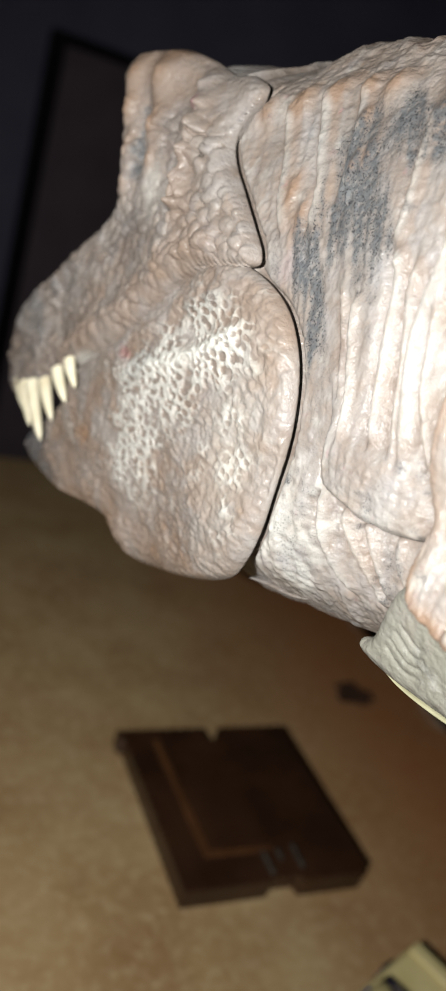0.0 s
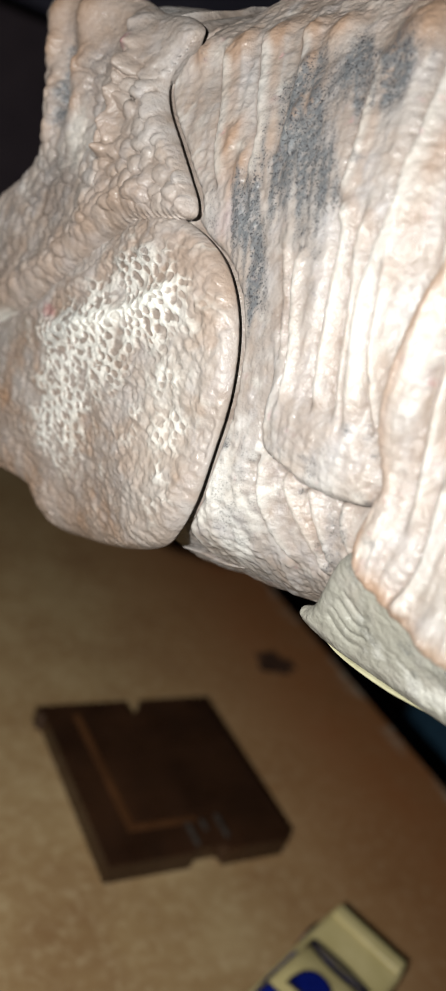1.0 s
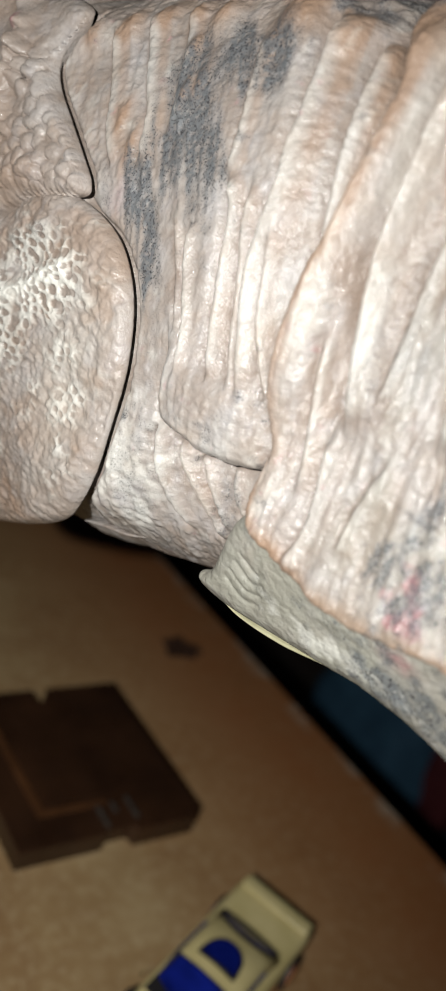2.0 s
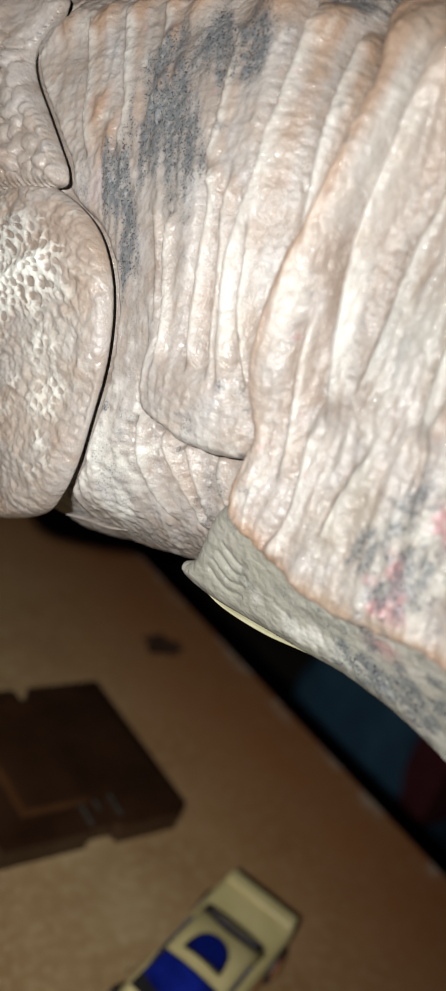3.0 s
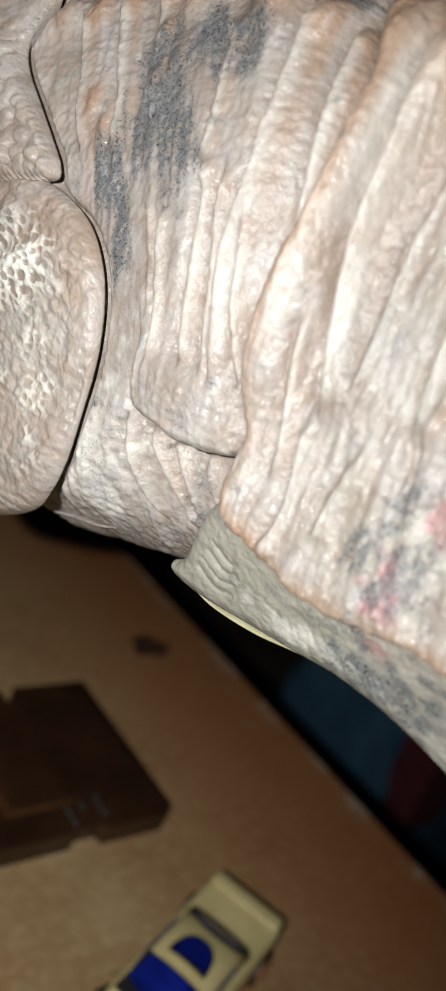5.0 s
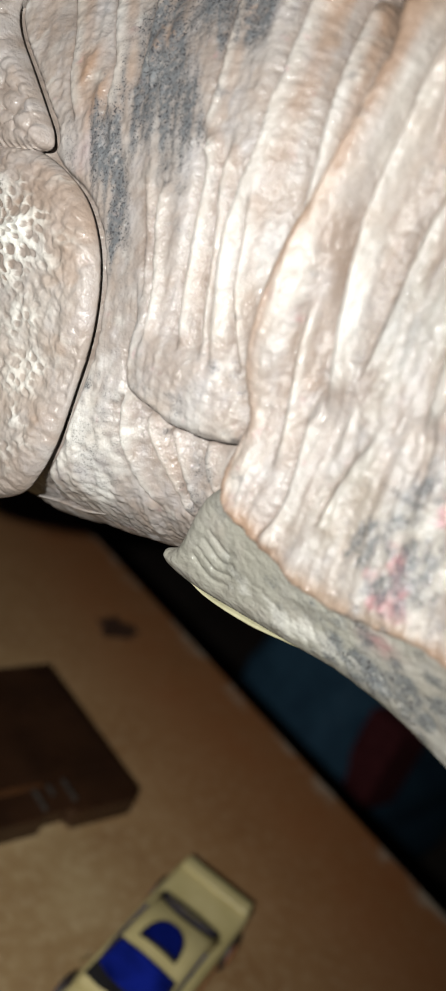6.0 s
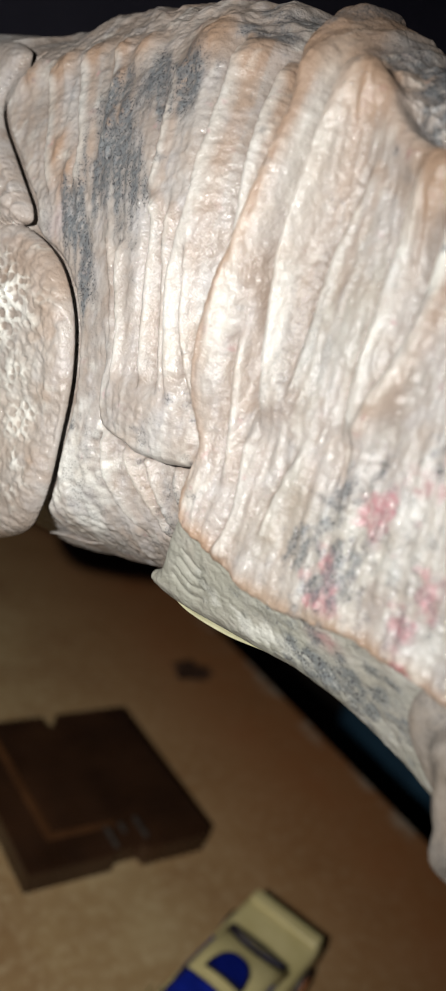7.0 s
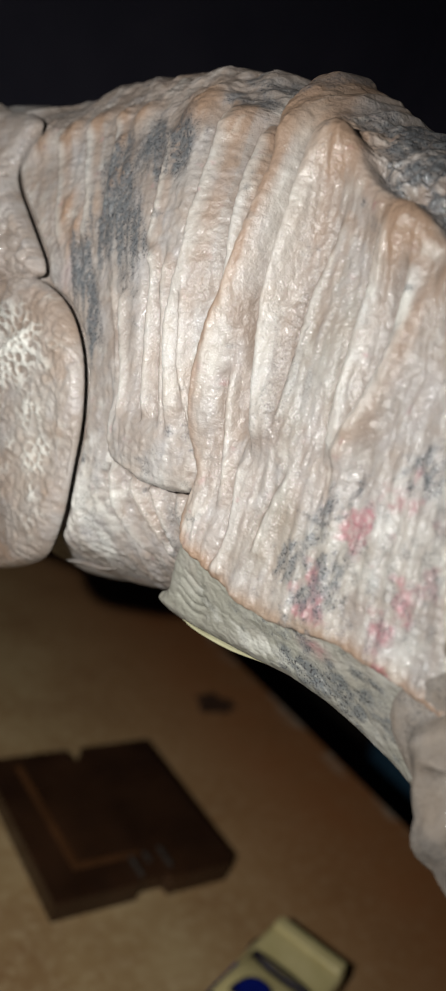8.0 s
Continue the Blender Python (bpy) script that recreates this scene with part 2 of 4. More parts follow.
def along(u, z, pts, reach=14.0):
    """Signed distance to a curve (plus: on its left, looking from its first to its last point) and the place along it, 0 to 1."""
    c = spline(pts, 64)
    dist, frac = np.full(u.shape, 99.0), np.zeros(u.shape)
    m = (u > c[:, 0].min() - reach) & (u < c[:, 0].max() + reach) & (z > c[:, 1].min() - reach) & (z < c[:, 1].max() + reach)
    x, y = u[m], z[m]
    best, sign, fr = np.full(x.shape, 1e9), np.ones(x.shape), np.zeros(x.shape)
    for i in range(63):
        a, t = c[i], c[i + 1] - c[i]
        L = t @ t
        w = ((x - a[0]) * t[0] + (y - a[1]) * t[1]) / L
        wc = np.clip(w, 0, 1)
        d2 = (x - a[0] - wc * t[0]) ** 2 + (y - a[1] - wc * t[1]) ** 2
        side = t[0] * (y - a[1]) - t[1] * (x - a[0])
        nb = d2 < best
        best[nb], sign[nb], fr[nb] = d2[nb], np.sign(side[nb]), (i + wc[nb]) / 63
    dist[m], frac[m] = np.sqrt(best) * sign, fr
    return dist, frac


def fold(u, z, pts, height, decay, groove=0.5, lip=2.0, ends=0.16):
    """A skin fold that laps over what lies on the right of the curve: a rounded lip, falling off to the left, with a crease in front."""
    s, t = along(u, z, pts, 3.2 * decay + 4)
    env = smooth(t, 0, ends) * (1 - smooth(t, 1 - ends, 1))
    up = np.where(s > 0, np.sqrt(np.clip(1 - (1 - np.clip(s / lip, 0, 1)) ** 2, 0, 1)) * (0.5 + 0.5 * np.cos(math.pi * np.clip(s / (1.45 * decay), 0, 1))), 0)
    crease = np.where(s < 0, np.exp(np.minimum(s, 0) / 1.9), np.exp(-np.maximum(s, 0) / 0.45))
    return env * (height * up - groove * crease), env * np.exp(-(np.where(s < 0, s / 0.7, s / 0.4)) ** 2)


# ---- the room and the table ----
TURN = 28.6
ROOM = pose(0, 0, 0, 0, 0, TURN)


def slab(name, x0, x1, y0, y1, z0, z1, mat, label, category):
    bm = bmesh.new()
    box(bm, x0, x1, y0, y1, z0, z1)
    ob = part(name, bm, mat)
    ob.matrix_basis = ROOM
    return tagged(ob, label, category, kind="structure")


slab("floor", -1.9, 2.1, -1.7, 2.3, -0.80, -0.75, FLOOR, "dark floor of an unlit room", "floor")
slab("ceiling", -1.9, 2.1, -1.7, 2.3, 1.75, 1.80, CEIL, "plain pale ceiling of the dark room", "ceiling")
slab("wall_north", -1.9, 2.1, 2.2, 2.3, -0.75, 1.75, WALL, "bluish plaster wall in deep shade", "wall")
slab("wall_south", -1.9, 2.1, -1.7, -1.6, -0.75, 1.75, WALL, "bluish plaster wall behind the camera", "wall")
slab("wall_east", 2.0, 2.1, -1.6, 2.2, -0.75, 1.75, WALL, "bluish plaster wall in deep shade", "wall")
slab("wall_west", -1.9, -1.8, -1.6, 2.2, -0.75, 1.75, WALL, "bluish plaster side wall in deep shade", "wall")


def build_table():
    t = thing("table", "worn tan varnished wooden table with a small dark spill", "table", ROOM)
    bm = bmesh.new()
    box(bm, -0.75, 0.422, -0.75, 0.747, -0.028, 0.0, 0.004, 3)
    part("tabletop", bm, TABLE, t, smooth=False)
    bm = bmesh.new()
    box(bm, -0.70, 0.37, -0.70, 0.697, -0.11, -0.028)
    part("apron", bm, TABLE, t)
    for x in (-0.70, 0.32):
        for y in (-0.70, 0.647):
            bm = bmesh.new()
            box(bm, x, x + 0.05, y, y + 0.05, -0.75, -0.11, 0.003)
            part("leg", bm, TABLE, t)
    return t


build_table()


def build_spill():
    bm = bmesh.new()
    ring, n = [], 40
    for i in range(n):
        a = 2 * math.pi * i / n
        r = 1 + 0.55 * noise.noise((math.cos(a) * 2.2, math.sin(a) * 2.2, 3.1)) + 0.30 * noise.noise((math.cos(a) * 5, math.sin(a) * 5, 1.0))
        ring.append((0.0150 * r * math.cos(a), 0.0125 * r * math.sin(a)))
    prism(bm, ring, 0.0, 0.0007, 0.0003)
    ob = part("spill", bm, STAIN)
    ob.matrix_basis = pose(0.1305, 0.519, 0.0001, 0, 0, 20)
    tagged(ob, "small dark dried spill on the tan table", "spill")


build_spill()


# ---- dark wooden board with inlay and catch ----
def build_board():
    t = thing("wooden_board", "dark stained square wooden board with brown inlay lying on the table", "board", pose(0.0379, 0.2957, 0.0, 0, 0, TURN))
    W, D, H = 0.1062, 0.1102, 0.0112
    bm = bmesh.new()
    prism(bm, [(0, 0), (0.046, 0), (0.048, 0.004), (0.062, 0.004), (0.064, -0.0015), (W - 0.006, -0.0015), (W, 0.004), (W, D), (0.0605, D), (0.0545, D - 0.011), (0.0500, D - 0.011), (0.0500, D), (-0.003, D), (-0.003, D - 0.006), (0, D - 0.008)], 0.0, H, 0.0007)
    part("body", bm, BOARD, t)
    bm = bmesh.new()
    prism(bm, [(0.0165, 0.017), (0.055, 0.017), (0.055, 0.0205), (0.0205, 0.0205), (0.0190, 0.100), (0.0150, 0.100)], H + 0.0003, H + 0.0010, 0.0003)
    part("inlay", bm, STRIP, t, "reddish brown wooden inlay strip")
    bm = bmesh.new()
    box(bm, 0.022, W - 0.004, 0.0225, D - 0.0125, H + 0.0003, H + 0.0016, 0.0005)
    part("panel", bm, BOARD, t)
    bm = bmesh.new()
    box(bm, 0.0465, 0.0665, 0.0005, 0.0170, H + 0.0003, H + 0.0012, 0.0003)
    catch = part("catch", bm, BOARD, t, "dark metal catch at the board's edge")
    for x, a, b in ((0.0475, 0.002, 0.016), (0.0560, 0.010, 0.0165), (0.0655, 0.004, 0.0185)):
        bm = bmesh.new()
        box(bm, x - 0.0011, x + 0.0011, a, b, H + 0.0012, H + 0.0032, 0.0006)
        part("clip", bm, METAL, catch, "dull nickel clip")
    return t


build_board()


# ---- cream toy car with blue windows ----
def car_shell(bm, stations):
    """Lofts rounded sections; a station is (y, half width, bottom, top, rounding)."""
    rings = []
    for y, w, b, h, r in stations:
        ring = []
        for cx, cz, a0 in ((w - r, h - r, 0), (-w + r, h - r, 90), (-w + r * 0.5, b + r * 0.5, 180), (w - r * 0.5, b + r * 0.5, 270)):
            rr = r if a0 < 180 else r * 0.5
            for k in range(4):
                a = radians(a0 + 30 * k)
                ring.append(bm.verts.new((cx + rr * math.cos(a), y, cz + rr * math.sin(a))))
        rings.append(ring)
    for r0, r1 in zip(rings, rings[1:]):
        for i in range(16):
            bm.faces.new((r0[i], r0[(i + 1) % 16], r1[(i + 1) % 16], r1[i]))
    bm.faces.new(rings[0][::-1])
    bm.faces.new(rings[-1])


def build_car():
    t = thing("toy_car", "cream plastic toy car with dark blue windows", "toy car", pose(0.1303, 0.2503, 0.0, 0, 0, -40.0))
    bm = bmesh.new()
    car_shell(bm, [(-0.064, 0.0165, 0.007, 0.014, 0.003), (-0.060, 0.0185, 0.005, 0.017, 0.004), (-0.036, 0.0195, 0.005, 0.0195, 0.004), (0.012, 0.0200, 0.005, 0.021, 0.004),
                   (0.0385, 0.0200, 0.005, 0.0215, 0.003), (0.0445, 0.0195, 0.006, 0.0225, 0.003), (0.0465, 0.0185, 0.007, 0.0205, 0.003)])
    part("body", bm, CREAM, t, smooth=True)
    bm = bmesh.new()
    car_shell(bm, [(-0.0420, 0.0170, 0.016, 0.0205, 0.002), (-0.0220, 0.0155, 0.016, 0.0292, 0.004), (-0.0100, 0.0155, 0.016, 0.0305, 0.004), (0.0050, 0.0155, 0.016, 0.0295, 0.004), (0.0190, 0.0170, 0.016, 0.0220, 0.002)])
    cab = part("cabin", bm, CREAM, t, smooth=True)
    # windscreen, roof window, rear window
    def pane(y0, z0, y1, z1, w0, w1, name, kind):
        for grow, tall, mat, part_name, label in ((0.0, 0.0013, BLUE, name, "deep blue clear plastic window"), (0.0011, 0.0010, BLACK, "seal", "dark window seal")):
            bm = bmesh.new()
            lo, n = [], 16
            for row in range(2):
                for k in range(n + 1):
                    e = -1 + 2 * k / n
                    if kind == "crescent":
                        f = row if row else 0.72 * e * e
                    elif kind == "half_round":
                        f = row * math.sqrt(max(0.02, 1 - 0.98 * abs(e) ** 2.6))
                    else:
                        f = row if row else 0.10 + 0.28 * max(0.0, abs(e) - 0.55) - 0.12 * e * e
                    y, z, w = y0 + (y1 - y0) * f, z0 + (z1 - z0) * f, w0 + (w1 - w0) * f
                    side = 1 if row else -1
                    lo.append(bm.verts.new((e * (w + grow), y + side * grow, z + 0.0010 * (1 - e * e))))
            for k in range(n):
                bm.faces.new((lo[k], lo[k + 1], lo[k + n + 2], lo[k + n + 1]))
            r = bmesh.ops.extrude_face_region(bm, geom=bm.faces[:])
            for v in r["geom"]:
                if isinstance(v, bmesh.types.BMVert):
                    v.co.z += tall
            bmesh.ops.recalc_face_normals(bm, faces=bm.faces[:])
            part(part_name, bm, mat, cab, label, smooth=False)
    pane(-0.0400, 0.0214, -0.0228, 0.0290, 0.0152, 0.0130, "windscreen", "screen")
    pane(-0.0145, 0.0300, -0.0028, 0.0301, 0.0080, 0.0080, "roof_window", "half_round")
    pane(0.0075, 0.0284, 0.0165, 0.0236, 0.0125, 0.0140, "rear_window", "crescent")
    for s in (-1, 1):
        bm = bmesh.new()
        prism(bm, [(-0.030, 0.0215), (0.010, 0.0215), (0.002, 0.0270), (-0.018, 0.0270)], -0.0004, 0.0004)
        w = part("side_window", bm, BLUE, cab)
        w.matrix_basis = pose(s * 0.0158, 0, 0, 90, 0, 90)
        bm = bmesh.new()
        box(bm, s * 0.0185 - 0.0020, s * 0.0185 + 0.0030 * s + 0.0010, -0.0365, -0.0330, 0.0205, 0.0235, 0.0008)
        part("wing_mirror", bm, CREAM, t, smooth=True)
        for y in (-0.042, 0.029):
            bm = bmesh.new()
            bmesh.ops.create_cone(bm, cap_ends=True, segments=28, radius1=0.0088, radius2=0.0088, depth=0.0060, matrix=pose(s * 0.0188, y, 0.0088, 0, 90, 0))
            bmesh.ops.bevel(bm, geom=[e for e in bm.edges if len(e.link_faces) == 2 and e.calc_face_angle() > 1], offset=0.0008, segments=2, affect="EDGES")
            wheel = part("wheel", bm, TYRE, t, smooth=False)
            bm = bmesh.new()
            bmesh.ops.create_cone(bm, cap_ends=True, segments=20, radius1=0.0055, radius2=0.0045, depth=0.0012, matrix=pose(s * 0.0221, y, 0.0088, 0, 90 * s, 0))
            part("rim", bm, RUST, wheel, "orange-brown plastic rim")
        bm = bmesh.new()
        box(bm, s * 0.0196 - 0.0006, s * 0.0196 + 0.0010, -0.030, 0.018, 0.007, 0.0105, 0.0006)
        part("side_trim", bm, RUST, t)
    bm = bmesh.new()
    box(bm, -0.0185, 0.0185, 0.0385, 0.0462, 0.0217, 0.0236, 0.0009, 3)
    part("spoiler", bm, CREAM, t, smooth=True)
    return t


build_car()


# ---- framed dark door on the far side, and the blue bag on the floor ----
def build_panel():
    t = thing("framed_panel", "dark wooden panel with a black frame standing in the dark", "panel", pose(-0.511, 1.618, -0.75, 0, 0, 49.6))
    w, h = 0.9, 1.167
    for n, b in (("stile", (0, 0.02, 0, 0.03, 0, h)), ("stile", (w - 0.02, w, 0, 0.03, 0, h)), ("rail", (0.02, w - 0.02, 0, 0.03, h - 0.02, h)), ("rail", (0.02, w - 0.02, 0, 0.03, 0, 0.02))):
        bm = bmesh.new()
        box(bm, *b, 0.003)
        part(n, bm, BLACK, t)
    bm = bmesh.new()
    box(bm, 0.02, w - 0.02, 0.010, 0.024, 0.02, h - 0.02)
    part("board", bm, DARKWOOD, t)


build_panel()


def build_bag():
    t = thing("bag", "soft blue fabric bag with a maroon patch on the floor", "bag", pose(0.786, 1.146, -0.75, 0, 0, 28))
    n, k = 60, 48
    P = np.zeros((n, k, 3))
    th, ph = np.linspace(0, 2 * np.pi, k, endpoint=False), np.linspace(0, np.pi, n)
    for i, a in enumerate(ph):
        r = abs(np.sin(a)) ** 0.55
        z = 0.28 - 0.28 * np.sign(np.cos(a)) * abs(np.cos(a)) ** 0.7
        x = 0.32 * r * np.sign(np.cos(th)) * np.abs(np.cos(th)) ** 0.6
        y = 0.17 * r * np.sign(np.sin(th)) * np.abs(np.sin(th)) ** 0.6
        wob = 1 + 0.07 * fbm(th * 1.6 + 4, np.full(k, z * 9), 5)
        P[i] = np.stack([x * wob * (1 - 0.35 * z), y * wob * (1 - 0.4 * z), np.full(k, z)], 1)
    quads("body", P[::-1].copy(), CLOTH, t, closed_v=True)
    bm = bmesh.new()
    box(bm, -0.22, -0.13, -0.172, -0.110, 0.32, 0.47, 0.006)
    part("patch", bm, MAROON, t, "maroon fabric patch")


build_bag()

# ---- the toy dinosaur: millimetres along its side (u to the tail, z up, d away from the camera's side) ----
U, N, BASE = Vector((0.61116, -0.79151, 0)), Vector((0.79151, 0.61116, 0)), Vector((0.0201, 0.1675, 0))
R3, O3 = np.array([[U.x, N.x, 0], [U.y, N.y, 0], [0, 0, 1]]) * 0.001, np.array([BASE.x, BASE.y, 0])


def placed(u, d, z):
    return np.stack([u, d, z], -1) @ R3.T + O3


dinosaur = thing("toy_dinosaur", "large beige vinyl toy dinosaur with worn grey and chalky paint", "toy dinosaur")


def blank(u):
    return {k: np.zeros(u.shape) for k in ("slate", "chalk", "pink", "tan", "moss", "shade_wash")}


def pillow(name, outline, centre, face, rim, mid, relief, rings=230, spokes=900, edge=5.0, label=""):
    """A solid, symmetric about the plane d = mid, with the given side outline; face(u, z): depth of its flat; rim: how far the edge rolls back."""
    o = spline(outline, spokes, True)
    c = np.array(centre)
    length = np.linalg.norm(o - c, axis=1)
    q = 1 - (1 - np.linspace(0, 1, rings)) ** 1.35
    q = q[:, None]
    u, z = c[0] + q * (o[:, 0] - c[0])[None], c[1] + q * (o[:, 1] - c[1])[None]
    gap = (1 - q) * length[None]
    # true distance to the outline, roughly
    step = max(1, spokes // 220)
    oo = o[::step]
    best = np.full(u.shape, 1e9)
    for a in oo:
        best = np.minimum(best, (u - a[0]) ** 2 + (z - a[1]) ** 2)
    gap = np.minimum(gap, np.sqrt(best))
    e = np.clip(gap / edge, 0, 1)
    roll = 1 - np.sqrt(np.clip(1 - (1 - e) ** 2, 0, 1))
    h, attrs = relief(u, z, gap)
    h = np.where(h > 1.5, 1.5 + (h - 1.5) * smooth(gap, 0.5, 7.0), h)
    d = face(u, z) + rim * roll - h * smooth(gap, 0.0, 1.6)
    front = placed(u, d, z)
    step = 6
    ub, zb = u[::step][::-1], z[::step][::-1]
    inset = 0.88
    roll_b = roll[::step][::-1]
    db = 2 * mid - (face(ub, zb) + rim * roll_b)
    back = placed(c[0] + (ub - c[0]) * inset, db, c[1] + (zb - c[1]) * inset)
    under = placed((c[0] + (u[-1:] - c[0]) * inset), d[-1:] + 1.5, (c[1] + (z[-1:] - c[1]) * inset))
    P = np.concatenate([front, under, back], 0)
    at = {k: np.concatenate([v, v[-1:] * 0, v[::step][::-1] * 0], 0) for k, v in attrs.items()}
    return quads(name, P, SKIN, dinosaur, closed_v=True, attrs=at, label=label)


# -- neck and shoulder --
FOLD_BIG = [(13, 356), (16.5, 348), (19.5, 342), (23.8, 336), (25.3, 330), (25.8, 320), (25.6, 311), (24.7, 303), (24.3, 295), (25.4, 285), (27.6, 277.8), (30.4, 273.5), (30.4, 268.5), (30.6, 263.5), (33.5, 259.2), (39, 257.2), (50, 255.2), (60, 254.5), (66.5, 256), (79.5, 257), (95, 255.5), (112, 250)]
FOLD_LUMP = [(-17, 303), (-9.5, 294.4), (-6, 286.5), (-2, 279), (-0.5, 272), (1.2, 267), (3.8, 264.6), (9, 264.2), (16, 263.4), (24, 264.8), (33, 267.5)]
TOP = ([-110, -80, -58, -21, 0, 9, 16, 30, 49, 80, 120, 150], [338, 345.7, 354, 359.3, 358.7, 356.5, 355, 352.5, 347.5, 335, 324, 322])
LOW = ([-110, -60, -28, -8, 5, 17, 30, 56, 82, 110, 150], [222, 212, 217, 224, 228, 234, 238, 243, 243, 236, 224])


SEAM = [(-63.8, 335.8), (-65.5, 329.8), (-66.8, 324.2), (-62.6, 318.8), (-53.0, 312.4), (-44.9, 306.9), (-39.3, 302.5), (-39.3, 299.3), (-35.3, 297.8), (-24.6, 294.6), (-17.3, 288.7), (-12.7, 281.2), (-9.8, 270.9), (-9.2, 260.1), (-9.6, 248.1), (-12.9, 237.9), (-18.5, 230.1)]


# folds of the neck and of the shoulder: curve from top to bottom, rise, width, depth of the crease
NECK_FOLDS = (
    ([(0, 349), (4.5, 338), (7.5, 328), (8.5, 322), (10.3, 315), (10.5, 307), (11.2, 300), (13, 293), (16, 285), (19.5, 276)], 1.9, 6.5, 1.9),
    ([(12.5, 345), (15, 338), (17.2, 331), (19, 324), (21.5, 315), (22.8, 308), (23.2, 302)], 1.5, 5.0, 1.7),
    ([(13.5, 308), (15.5, 301), (17.5, 293), (20.5, 286), (24.5, 278)], 1.0, 3.0, 1.1),
    ([(4, 315), (5.5, 307), (8, 300), (10.2, 293), (13, 285), (17, 277)], 1.1, 3.0, 1.2),
    ([(-3, 315), (1.5, 307), (3.8, 299), (5.6, 292), (8, 285), (12, 277)], 1.4, 4.0, 1.4),
)
FRONT_FOLDS = (
    ([(-7.5, 304), (-5, 296), (-2, 289.5), (1.5, 282.5), (3.5, 275)], 1.2, 2.6, 1.2),
    ([(-12.5, 303), (-9, 297), (-5.5, 290), (-1.5, 282)], 0.8, 1.8, 0.8),
    ([(-12.5, 340), (-8, 329.5), (-5, 322), (-3, 313)], 0.9, 4.0, 0.7),
    ([(-38, 341), (-31, 332.5), (-28, 326), (-24, 316)], 0.9, 4.0, 0.7),
    ([(-50, 339), (-42.5, 330.7), (-37.5, 324.4), (-32, 318), (-29, 308)], 1.1, 5.0, 0.9),
    ([(-57, 334), (-53.5, 327.6), (-47.5, 320.8), (-42.5, 313), (-36, 306)], 1.0, 4.5, 0.8),
)
THROAT_FOLDS = (
    ([(0, 264), (1.5, 259), (3.5, 254), (7, 249.5), (12, 244)], 1.6, 3.4, 1.6),
    ([(6, 264), (8, 260), (11, 256.5), (16, 251.5), (20, 246)], 1.6, 3.0, 1.6),
    ([(12, 263), (15, 259), (18, 254.5), (21, 249)], 1.3, 3.0, 1.4),
    ([(20, 264), (22, 259), (25, 254)], 0.9, 3.0, 1.0),
)
SHOULDER_FOLDS = (
    ([(30, 346), (32, 338), (33, 330), (33.8, 324), (34.4, 315), (35.2, 308), (36.2, 302), (38, 295.5), (40.5, 289), (44, 280)], 2.2, 8.0, 1.6),
    ([(44, 330), (44, 320), (43.6, 312), (44.3, 305), (45.2, 297), (47, 287)], 0.7, 4.0, 0.7),
    ([(53.5, 331), (54.2, 323), (55.1, 316), (55.5, 308), (56.2, 300), (57.2, 293), (60, 284)], 1.1, 5.0, 0.9),
    ([(61, 324), (62.6, 315), (63, 307), (62.4, 299), (60.5, 291)], 1.3, 5.0, 1.0),
    ([(32.5, 298), (34, 288), (37, 278), (40, 268)], 0.7, 3.0, 0.7),
    ([(41, 280), (43.5, 271), (44.5, 264), (43, 258)], 0.9, 5.0, 0.9),
    ([(53, 282), (51.5, 273), (52, 264)], 0.6, 4.0, 0.6),
)


